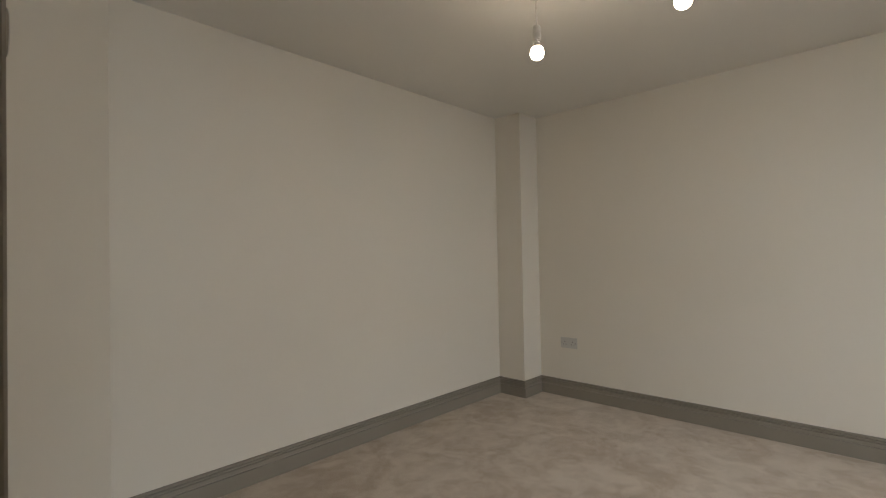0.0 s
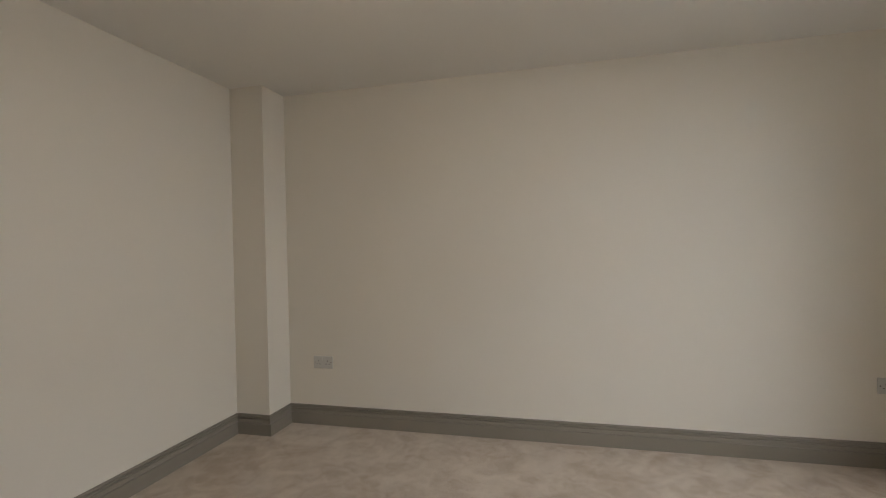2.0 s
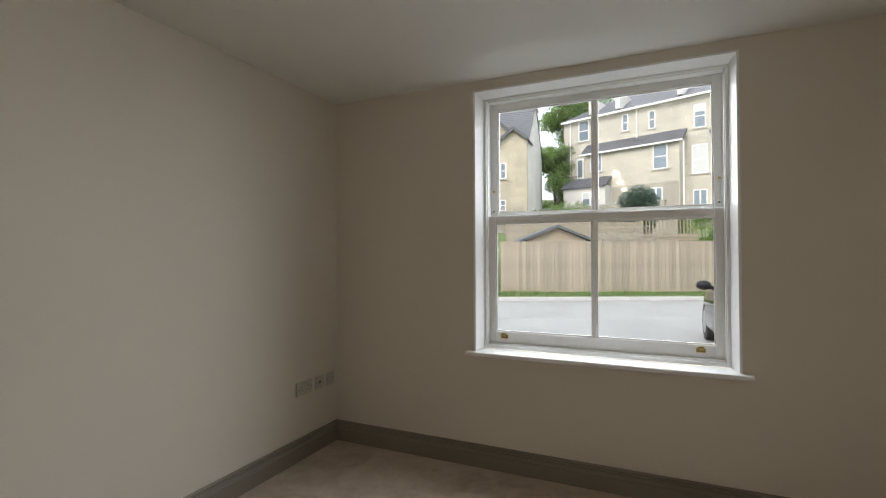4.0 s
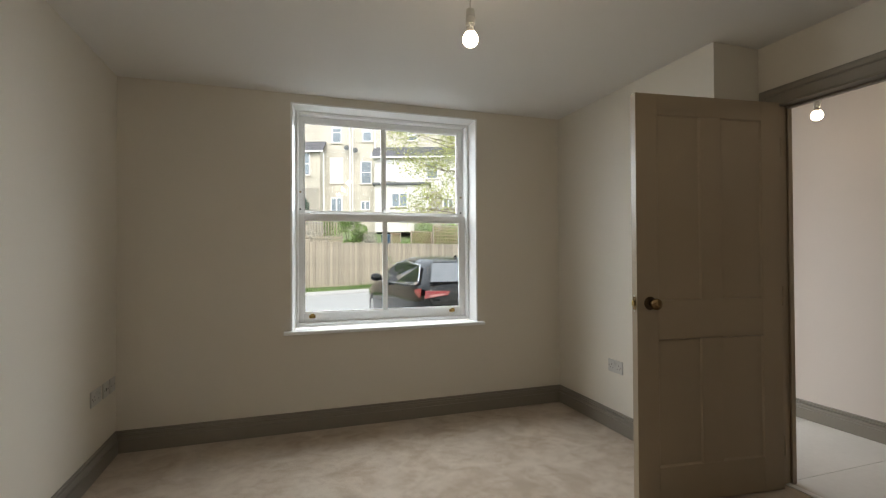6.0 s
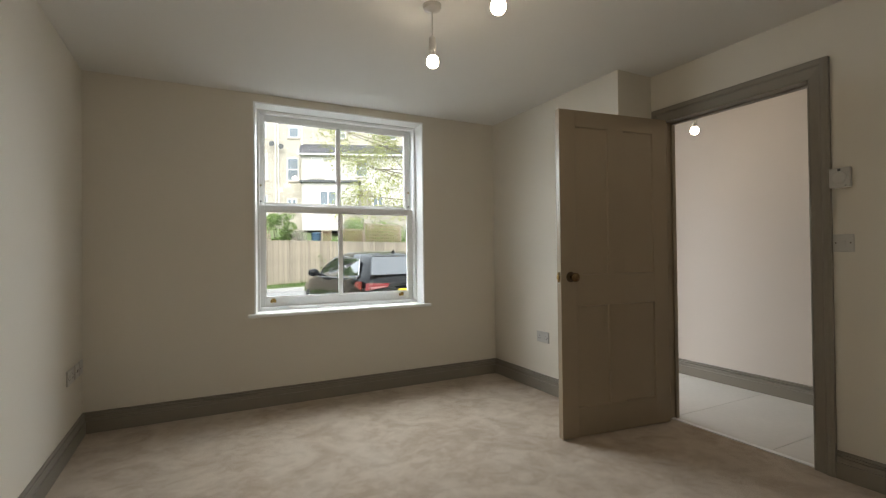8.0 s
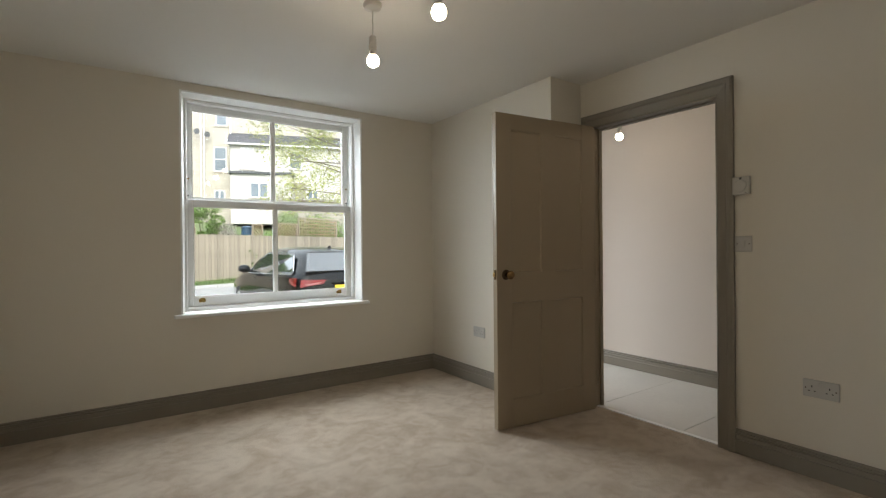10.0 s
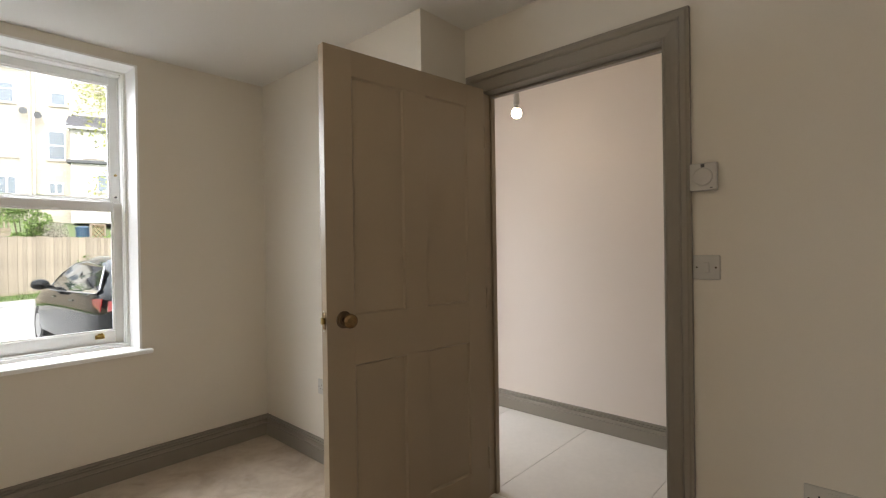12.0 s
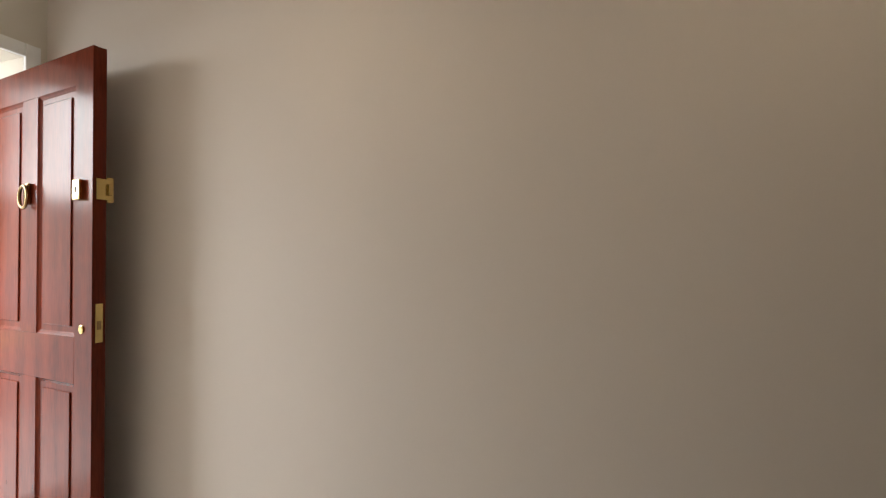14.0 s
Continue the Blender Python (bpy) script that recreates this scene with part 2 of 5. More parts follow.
# ---- building helpers ----
def put_mesh(name, bm, material, smooth=False):
    me = bpy.data.meshes.new(name)
    bm.to_mesh(me)
    bm.free()
    if smooth:
        me.polygons.foreach_set("use_smooth", [True] * len(me.polygons))
    me.materials.append(material)
    return new(name, me)


def part(name, bm, material, parent, label="", smooth=False):
    ob = put_mesh(name, bm, material, smooth)
    ob.parent = parent
    return tagged(ob, label)


def thing(name, m=None, label="", category="", group="", kind=""):
    ob = new(name)
    ob.empty_display_size = 0.05
    if m is not None:
        ob.matrix_basis = m
    return tagged(ob, label, category, group, kind)


def structure(name, bm, material, label="", category="", smooth=False):
    return tagged(put_mesh(name, bm, material, smooth), label, category, "", "structure")


def slab(bm, x0, y0, z0, x1, y1, z1, bevel=0.0, m=None):
    """A cuboid between two corners, its edges eased by bevel."""
    t = Matrix.Translation(((x0 + x1) / 2, (y0 + y1) / 2, (z0 + z1) / 2)) @ Matrix.Diagonal((abs(x1 - x0), abs(y1 - y0), abs(z1 - z0), 1))
    g = bmesh.ops.create_cube(bm, size=1, matrix=(m @ t) if m is not None else t)
    if bevel:
        es = {e for v in g["verts"] for e in v.link_edges}
        bmesh.ops.bevel(bm, geom=list(es), offset=bevel, segments=2, affect="EDGES", profile=0.5)
    return bm


def one(*a, **k):
    return slab(bmesh.new(), *a, **k)


def lathe(bm, prof, axis="z", at=(0, 0, 0), seg=24, m=None):
    """Turns a profile of (radius, height) round an axis."""
    rings = []
    for r, h in prof:
        ring = []
        for i in range(seg):
            a = 2 * math.pi * i / seg
            p = {"z": (r * math.cos(a), r * math.sin(a), h), "x": (h, r * math.cos(a), r * math.sin(a)), "y": (r * math.cos(a), h, -r * math.sin(a))}[axis]
            p = Vector(p) + Vector(at)
            ring.append(bm.verts.new(m @ p if m is not None else p))
        rings.append(ring)
    for a, b in zip(rings, rings[1:]):
        for i in range(seg):
            j = (i + 1) % seg
            bm.faces.new((a[i], a[j], b[j], b[i]))
    bm.faces.new(rings[0][::-1])
    bm.faces.new(rings[-1])
    bmesh.ops.recalc_face_normals(bm, faces=bm.faces)
    return bm


def sweep(bm, path, prof, to3d):
    """Runs a closed profile (offset to the right of the way, height) along a 2D path with mitred corners."""
    pts = [Vector(p) for p in path]
    n = len(pts)
    rights = []
    for a, b in zip(pts, pts[1:]):
        d = (b - a).normalized()
        rights.append(Vector((d.y, -d.x)))
    rows = []
    for i, p in enumerate(pts):
        if i == 0:
            k = rights[0]
        elif i == n - 1:
            k = rights[-1]
        else:
            s = rights[i - 1] + rights[i]
            k = s / (s.dot(rights[i]))
        rows.append([bm.verts.new(to3d(*(p + k * a), b)) for a, b in prof])
    m = len(prof)
    for r, q in zip(rows, rows[1:]):
        for i in range(m):
            j = (i + 1) % m
            bm.faces.new((r[i], r[j], q[j], q[i]))
    bm.faces.new(rows[0][::-1])
    bm.faces.new(rows[-1])
    bmesh.ops.recalc_face_normals(bm, faces=bm.faces)
    return bm


def prism(bm, outline, y0, y1, m=None):
    """An outline in (x, z) given a depth from y0 to y1."""
    f = [bm.verts.new(m @ Vector((x, y0, z)) if m is not None else (x, y0, z)) for x, z in outline]
    b = [bm.verts.new(m @ Vector((x, y1, z)) if m is not None else (x, y1, z)) for x, z in outline]
    n = len(f)
    bm.faces.new(f)
    bm.faces.new(b[::-1])
    for i in range(n):
        j = (i + 1) % n
        bm.faces.new((f[i], b[i], b[j], f[j]))
    bmesh.ops.recalc_face_normals(bm, faces=bm.faces)
    return bm


# ---- plan of the two rooms ----
W, XE, XP, XH = 3.138, 3.455, 3.533, 4.588      # nib wall, door wall, its hall side, far hall wall
YS, H, SK = -4.172, 2.325, 0.133               # back wall, ceiling, skirting
CX, CY = 0.251, 0.250                          # boxed corner
NY = -1.500                                    # end of the nib
YH, YL, ZD = -1.614, -2.446, 1.981             # doorway, head
SPX, SPY = 3.000, -3.50                        # splayed corner
WL, WR, WB, WT = 1.023, 2.409, 0.690, 2.267    # window opening
HH = H + 0.30                                  # hall ceiling
HS, FX0, FX1, FZ = -6.0, 3.60, 4.50, 2.06      # hall's far end, front doorway

bm = bmesh.new()
slab(bm, -0.25, -4.45, -0.12, XE + 0.020, 0.0, 0.0)
structure("floor", bm, M["carpet"], "beige cut-pile carpet with brushed patches", "floor")
bm = bmesh.new()
slab(bm, -0.25, -4.45, H, XE + 0.039, 0.0, H + 0.12)
structure("ceiling", bm, M["ceiling"], "plain white plastered ceiling", "ceiling")
bm = bmesh.new()
slab(bm, XE + 0.040, HS, HH, 4.85, 0.0, HH + 0.12)
structure("ceiling_hall", bm, M["ceiling"], "plain white hall ceiling", "ceiling")
structure("wall_west", one(-0.25, -4.45, 0, 0, 0, H), M["wall"], "plain off-white painted wall", "wall")
structure("wall_south", one(0, -4.45, 0, 4.85, YS, HH), M["wall"], "plain off-white painted wall", "wall")
bm = bmesh.new()
for x0, z0, x1, z1 in ((-0.25, 0, WL, H), (WL, 0, WR, WB - 0.025), (WL, WT, WR, H), (WR, 0, FX0, H), (FX0, FZ, FX1, H), (FX1, 0, 4.85, H)):
    slab(bm, x0, 0, z0, x1, 0.33, z1)
slab(bm, -0.25, 0, H, 4.85, 0.33, H + 0.4)
structure("wall_north", bm, M["wall"], "off-white window wall", "wall")
bm = bmesh.new()
slab(bm, W, NY, 0, XP, 0, H)
slab(bm, XE, YH + 0.03, 0, XP, NY, H)
slab(bm, XE, YL - 0.03, ZD + 0.03, XP, YH + 0.03, H)
slab(bm, XE, YS, 0, XP, YL - 0.03, H)
slab(bm, XE + 0.040, YS, H, XP, 0, HH)
structure("wall_east", bm, M["wall"], "off-white door wall with a shallow step", "wall")
bm = bmesh.new()
prism(bm, [(SPX, YS + 0.001), (XE, YS + 0.001), (XE, SPY)], 0, H, m=Matrix(((1, 0, 0, 0), (0, 0, 1, 0), (0, 1, 0, 0), (0, 0, 0, 1))))
structure("wall_splay", bm, M["wall"], "off-white splayed corner wall", "wall")
structure("wall_boxing", one(0, YS, 0, CX, YS + CY, H), M["wall"], "off-white boxed-in pipe column", "wall")
structure("wall_hall", one(XH, HS, 0, 4.85, 0, HH), M["hall_wall"], "plain warm white hall wall", "wall")
structure("wall_hall_end", one(XP, HS - 0.2, 0, 4.85, HS, HH), M["hall_wall"], "plain warm white hall wall", "wall")
structure("wall_hall_west", one(XP - 0.078, HS, 0, XP, -4.45, HH), M["hall_wall"], "plain warm white hall wall", "wall")

# moulded skirting and architrave
SKIRT = [(0.0, 0.0), (0.021, 0.0), (0.021, 0.076), (0.0195, 0.078), (0.0125, 0.0785), (0.0125, 0.082), (0.0145, 0.084), (0.0115, 0.098), (0.0085, 0.102),
         (0.0030, 0.1025), (0.0030, 0.1065), (0.0130, 0.1075), (0.0150, 0.111), (0.0140, 0.1165), (0.0050, 0.1175), (0.0050, 0.1210), (0.0105, 0.1220),
         (0.0115, 0.1265), (0.0085, 0.131), (0.003, SK), (0.0, SK)]
bm = bmesh.new()
flat = lambda u, v, b: (u, v, b)
sweep(bm, [(XE, YL - 0.0955), (XE, SPY), (SPX, YS), (CX, YS), (CX, YS + CY), (0, YS + CY), (0, 0), (W, 0), (W, NY), (XE, NY), (XE, YH + 0.1155)], SKIRT, flat)
structure("baseboard", bm, M["trim"], "grey painted moulded skirting board", "skirting")
bm = bmesh.new()
sweep(bm, [(XH, 0), (XH, HS)], SKIRT, flat)
sweep(bm, [(XP, HS), (XP, YL - 0.10)], SKIRT, flat)
structure("baseboard_hall", bm, M["trim"], "grey painted moulded skirting board", "skirting")
ARCH = [(0.0, 0.0), (0.0, 0.012), (0.006, 0.016), (0.012, 0.013), (0.030, 0.015), (0.050, 0.019), (0.058, 0.019), (0.060, 0.024), (0.066, 0.028),
        (0.082, 0.028), (0.088, 0.024), (0.094, 0.022), (0.094, 0.0)]
bm = bmesh.new()
sweep(bm, [(YL, 0.0), (YL, ZD), (YH, ZD), (YH, 0.0)], [(-a, b) for a, b in ARCH], lambda u, v, b: (XE - b, u, v))
structure("trim", bm, M["trim"], "grey painted moulded door architrave", "architrave")
bm = bmesh.new()
sweep(bm, [(YL, 0.0), (YL, ZD), (YH, ZD), (YH, 0.0)], [(-a, b) for a, b in ARCH], lambda u, v, b: (XP + b, u, v))
structure("trim_hall", bm, M["trim"], "grey painted moulded door architrave", "architrave")
bm = bmesh.new()
slab(bm, XE + 0.001, YL - 0.03, 0, XP - 0.001, YL, ZD)
slab(bm, XE + 0.001, YL - 0.03, ZD, XP - 0.001, YH + 0.03, ZD + 0.03)
slab(bm, XE + 0.046, YL, 0, XP - 0.003, YL + 0.012, ZD - 0.012, bevel=0.002)
slab(bm, XE + 0.046, YL, ZD - 0.012, XP - 0.003, YH, ZD, bevel=0.002)
structure("door_lining", bm, M["trim"], "grey painted door lining with stops", "door frame")
# hinge jamb in the paler door colour, which stands in for warm hall light
bm = bmesh.new()
slab(bm, XE + 0.001, YH, 0, XP - 0.001, YH + 0.03, ZD)
slab(bm, XE + 0.046, YH - 0.012, 0, XP - 0.003, YH, ZD - 0.012, bevel=0.002)
structure("door_lining_hinge_side", bm, M["door"], "painted hinge jamb with stop, hall light put into its paler colour", "door frame")
bm = bmesh.new()
slab(bm, XE + 0.006, YL + 0.001, 0.0, XE + 0.040, YH - 0.001, 0.006, bevel=0.002)
structure("threshold_strip", bm, M["white"], "pale metal carpet threshold strip", "threshold")
strike = thing("strike_plate", pose(XE + 0.024, YL, 0.963), "aged brass strike plate let into the door jamb", "strike plate")
part("plate", one(-0.012, -0.001, -0.03, 0.012, 0.0015, 0.03, bevel=0.0006), M["bronze"], strike)
part("keep_hole", one(-0.006, 0.0012, -0.012, 0.006, 0.002, 0.012), M["black"], strike)
part("lip", one(-0.026, -0.001, -0.014, -0.012, 0.003, 0.014, bevel=0.001), M["bronze"], strike)

# hall floor of large tiles
floor_hall = structure("floor_hall", one(XE + 0.021, HS, -0.12, XH, 0.0, -0.004), M["grout"], "pale grout bed of the tiled hall", "floor")
tile_mesh = {}
for k in range(-8, 4):
    y1 = min(-1.597 + 0.615 * k + 0.615, 0.0)
    y0 = -1.597 + 0.615 * k
    if y1 < HS or y0 >= -0.001:
        continue
    y0 = max(y0, HS)
    for x0, x1 in ((XE + 0.022, XH),):
        key = (round(y1 - y0, 3), x0)
        if key not in tile_mesh:
            b_ = one(0.0015, 0.0015, -0.006, x1 - x0 - 0.0015, y1 - y0 - 0.0015, 0.0, bevel=0.001)
            me = bpy.data.meshes.new("tile")
            b_.to_mesh(me)
            b_.free()
            me.materials.append(M["tile"])
            tile_mesh[key] = me
        t_ = new("tile", tile_mesh[key])
        t_.location = (x0, y0, 0.0)
        t_.parent = floor_hall


# ---- sash window ----
def sash(parent, name, x0, x1, z0, z1, y0, y1, stile, top, bottom, bar_x):
    s = part(name, bmesh.new(), M["white"], parent)
    part("stile", one(x0, y0, z0, x0 + stile, y1, z1, bevel=0.003), M["white"], s)
    part("stile", one(x1 - stile, y0, z0, x1, y1, z1, bevel=0.003), M["white"], s)
    part("top_rail", one(x0 + stile, y0, z1 - top, x1 - stile, y1, z1, bevel=0.003), M["white"], s)
    part("bottom_rail", one(x0 + stile, y0, z0, x1 - stile, y1, z0 + bottom, bevel=0.003), M["white"], s)
    part("glazing_bar", one(bar_x - 0.011, y0 + 0.004, z0 + bottom, bar_x + 0.011, y1 - 0.004, z1 - top, bevel=0.004), M["white"], s)
    yg = (y0 + y1) / 2
    for a, b in ((x0 + stile - 0.004, bar_x), (bar_x, x1 - stile + 0.004)):
        p = part("pane", one(a, yg - 0.002, z0 + bottom - 0.004, b, yg + 0.002, z1 - top + 0.004), M["glass"], s)
        p.visible_shadow = False
    for a, b in ((x0 + stile, bar_x - 0.011), (bar_x + 0.011, x1 - stile)):
        g = bmesh.new()
        for q in ((a, z0 + bottom, a + 0.008, z1 - top), (b - 0.008, z0 + bottom, b, z1 - top), (a + 0.008, z0 + bottom, b - 0.008, z0 + bottom + 0.008), (a + 0.008, z1 - top - 0.008, b - 0.008, z1 - top)):
            slab(g, q[0], y0 + 0.009, q[1], q[2], y0 + 0.017, q[3])
        part("glazing_bead", g, M["white"], s)
    return s


window = thing("window_1", None, "white painted timber sash window, two panes over two", "window", kind="structure")
lining = bmesh.new()
for x0, x1, xa, xb in ((WL, WL, WL + 0.012, WL + 0.036), (WR, WR, WR - 0.012, WR - 0.036)):
    vs = [lining.verts.new(p) for p in ((x0, -0.002, WB), (xa, -0.002, WB), (xb, 0.094, WB), (x1, 0.094, WB), (x0, -0.002, WT), (xa, -0.002, WT), (xb, 0.094, WT), (x1, 0.094, WT))]
    for q in ((0, 1, 5, 4), (1, 2, 6, 5), (2, 3, 7, 6), (3, 0, 4, 7), (0, 3, 2, 1), (4, 5, 6, 7)):
        lining.faces.new([vs[i] for i in q])
vs = [lining.verts.new(p) for p in ((WL + 0.012, -0.002, WT), (WL + 0.012, -0.002, WT - 0.01), (WL + 0.036, 0.094, WT - 0.03), (WL + 0.036, 0.094, WT),
                                    (WR - 0.012, -0.002, WT), (WR - 0.012, -0.002, WT - 0.01), (WR - 0.036, 0.094, WT - 0.03), (WR - 0.036, 0.094, WT))]
for q in ((0, 1, 5, 4), (1, 2, 6, 5), (2, 3, 7, 6), (3, 0, 4, 7), (0, 3, 2, 1), (4, 5, 6, 7)):
    lining.faces.new([vs[i] for i in q])
bmesh.ops.recalc_face_normals(lining, faces=lining.faces)
part("reveal_lining", lining, M["white"], window)
FL, FR, FB, FT = WL + 0.030, WR - 0.030, WB + 0.004, WT - 0.026
wf = part("window_frame", bmesh.new(), M["white"], window)
for n_, q in (("jamb", (FL, FB, FL + 0.020, FT)), ("jamb", (FR - 0.020, FB, FR, FT)), ("head", (FL + 0.020, FT - 0.014, FR - 0.020, FT)), ("frame_sill", (FL + 0.020, FB, FR - 0.020, FB + 0.022))):
    part(n_, one(q[0], 0.092, q[1], q[2], 0.25, q[3], bevel=0.002), M["white"], wf)
for n_, q in (("staff_bead", (FL + 0.008, FB + 0.012, FL + 0.026, FT - 0.004)), ("staff_bead", (FR - 0.026, FB + 0.012, FR - 0.008, FT - 0.004)), ("staff_bead", (FL + 0.026, FT - 0.022, FR - 0.026, FT - 0.004))):
    part(n_, one(q[0], 0.104, q[1], q[2], 0.132, q[3], bevel=0.006), M["white"], wf)
for xa, xb in ((FL + 0.012, FL + 0.028), (FR - 0.028, FR - 0.012)):
    part("parting_bead", one(xa, 0.178, 1.500, xb, 0.187, FT - 0.014, bevel=0.002), M["white"], wf)
part("staff_bead", one(FL + 0.026, 0.104, FB + 0.010, FR - 0.026, 0.133, FB + 0.030, bevel=0.006), M["white"], wf)
SX0, SX1, BAR = FL + 0.020, FR - 0.020, 1.709
sash(window, "upper_sash", SX0, SX1, 1.486, FT - 0.014, 0.188, 0.232, 0.045, 0.044, 0.044, BAR)
low = sash(window, "lower_sash", SX0, SX1, FB + 0.024, 1.512, 0.134, 0.178, 0.045, 0.046, 0.074, BAR)
slab_sill = bmesh.new()
slab(slab_sill, WL - 0.045, -0.045, WB - 0.025, WR + 0.045, 0.0, WB, bevel=0.007)
slab(slab_sill, WL + 0.001, -0.004, WB - 0.0245, WR - 0.001, 0.095, WB - 0.0005)
part("window_sill", slab_sill, M["white"], window, "white gloss window board with rounded nosing")
for x in (SX0 + 0.101, SX1 - 0.117):
    b = bmesh.new()
    slab(b, x - 0.022, 0.128, FB + 0.060, x + 0.022, 0.134, FB + 0.082, bevel=0.002)
    slab(b, x - 0.017, 0.112, FB + 0.078, x + 0.017, 0.130, FB + 0.084, bevel=0.002)
    slab(b, x - 0.013, 0.110, FB + 0.082, x + 0.013, 0.114, FB + 0.093, bevel=0.002)
    part("sash_lift", b, M["brass"], low, "small brass sash lift")
for x in (SX0 + 0.02, SX1 - 0.02):
    part("sash_stop", lathe(bmesh.new(), [(0.006, 0.0), (0.006, -0.008), (0.004, -0.010)], "y", (x, 0.188, 1.545), 12), M["dark"], window)
    part("sash_stop", lathe(bmesh.new(), [(0.007, 0.0), (0.007, -0.010), (0.004, -0.013)], "y", (x, 0.188, 1.67), 12), M["brass"], window)

# ---- panelled doors ----
def panelled_door(door, wid, hgt, th, xs, zs, material, raised):
    """Stiles, rails and panels; x from the hinge edge, y through the thickness, z up."""
    lo, hi = 0.0, th
    def bar(name, x0, z0, x1, z1):
        part(name, one(x0, lo, z0, x1, hi, z1, bevel=0.0012), material, door)
    bar("stile", 0, 0, xs[0], hgt)
    bar("stile", xs[3], 0, wid, hgt)
    for z0, z1 in ((0, zs[0]), (zs[1], zs[2]), (zs[3], hgt)):
        bar("rail", xs[0], z0, xs[3], z1)
    for z0, z1 in ((zs[0], zs[1]), (zs[2], zs[3])):
        bar("mullion", xs[1], z0, xs[2], z1)
        for x0, x1 in ((xs[0], xs[1]), (xs[2], xs[3])):
            b = one(x0 - 0.004, lo + 0.009, z0 - 0.004, x1 + 0.004, hi - 0.009, z1 + 0.004)
            if raised:
                slab(b, x0 + 0.035, lo + 0.004, z0 + 0.035, x1 - 0.035, hi - 0.004, z1 - 0.035, bevel=0.003)
            pn = part("panel", b, material, door)
            ww = 0.014 if raised else 0.007
            mo = bmesh.new()
            pr = [(0.0, 0.0), (ww, 0.0), (ww * 0.4, 0.004), (ww * 0.15, 0.007), (0.0, 0.0085)]
            loop = [(x0, z0), (x0, z1), (x1, z1), (x1, z0), (x0, z0)]
            for yf, sg in ((hi - 0.009, 1), (lo + 0.009, -1)):
                for (ax, az), (bx_, bz) in zip(loop, loop[1:]):
                    d = Vector((bx_ - ax, bz - az)).normalized()
                    r = Vector((d.y, -d.x))
                    rows = []
                    for (px, pz), tt in (((ax, az), 1), ((bx_, bz), -1)):
                        rows.append([mo.verts.new((px + r.x * a + d.x * a * tt, yf + sg * h_, pz + r.y * a + d.y * a * tt)) for a, h_ in pr])
                    for i in range(len(pr)):
                        j = (i + 1) % len(pr)
                        mo.faces.new((rows[0][i], rows[0][j], rows[1][j], rows[1][i]))
            bmesh.ops.recalc_face_normals(mo, faces=mo.faces)
            part("moulding", mo, material, pn)


LW = 0.827
ang = math.degrees(math.atan2(0.097, -0.822))
door = thing("door_1", pose(3.403, -1.617, 0.008, 0, 0, ang), "taupe grey four-panel door, standing open into the room", "door", kind="structure")
panelled_door(door, LW, 1.970, 0.040, (0.115, 0.355, 0.473, 0.712), (0.175, 0.786, 0.973, 1.871), M["door"], False)
for yf, sg in ((0.040, 1), (0.0, -1)):
    kn = part("door_knob", lathe(bmesh.new(), [(0.0115, 0.007 * sg), (0.0095, 0.018 * sg), (0.011, 0.028 * sg), (0.020, 0.033 * sg), (0.0255, 0.042 * sg), (0.027, 0.050 * sg),
         (0.0255, 0.058 * sg), (0.020, 0.064 * sg), (0.010, 0.067 * sg), (0.002, 0.0675 * sg)], "y", (LW - 0.068, yf, 0.962), 28), M["bronze"], door, "aged brass mushroom door knob", smooth=True)
    part("rose", lathe(bmesh.new(), [(0.031, 0.0), (0.032, 0.003 * sg), (0.028, 0.006 * sg), (0.024, 0.0065 * sg), (0.022, 0.009 * sg), (0.012, 0.0095 * sg)], "y", (LW - 0.068, yf, 0.962), 28), M["dark_bronze"], kn, "dark bronze rose plate")
lp = part("latch_plate", one(LW - 0.0005, 0.009, 0.932, LW + 0.0018, 0.031, 0.992, bevel=0.0006), M["bronze"], door, "brass latch plate on the door edge")
part("latch_bolt", one(LW + 0.001, 0.013, 0.950, LW + 0.012, 0.027, 0.974, bevel=0.002), M["brass"], lp)
for z in (0.998, 0.926):
    part("screw", lathe(bmesh.new(), [(0.0035, 0), (0.003, 0.0012)], "x", (LW + 0.0017, 0.020, z - 0.001), 10), M["steel"], lp)
for z in (0.22, 0.98, 1.74):
    hg = part("hinge", one(-0.0012, 0.006, z - 0.05, 0.0006, 0.036, z + 0.05), M["door"], door, "butt hinge painted with the door")
    part("knuckle", lathe(bmesh.new(), [(0.0045, -0.05), (0.0045, 0.05)], "z", (-0.004, 0.0405, z), 12), M["door"], hg)

# red front door, standing open against the hall wall
ang2 = math.degrees(math.atan2(-0.842, -0.118))
front = thing("door_2", pose(4.508, 0.285, 0.012, 0, 0, ang2), "varnished red mahogany front door, standing open along the hall wall", "door", kind="structure")
FW = 0.850
panelled_door(front, FW, 1.966, 0.044, (0.110, 0.365, 0.480, 0.740), (0.20, 0.78, 0.945, 1.842), M["mahogany"], True)
lk = part("night_latch_cylinder", one(FW - 0.098, -0.016, 1.428, FW - 0.052, 0.0, 1.500, bevel=0.003), M["brass"], front, "polished brass night latch plate")
part("keyway", one(FW - 0.078, -0.018, 1.455, FW - 0.072, -0.0155, 1.475), M["black"], lk)
ed = part("rim_lock_plate", one(FW - 0.001, 0.010, 1.428, FW + 0.003, 0.062, 1.502, bevel=0.0008), M["brass"], front, "brass rim lock plate on the edge")
part("latch_bolt", one(FW + 0.002, 0.045, 1.445, FW + 0.014, 0.060, 1.485, bevel=0.002), M["brass"], ed)
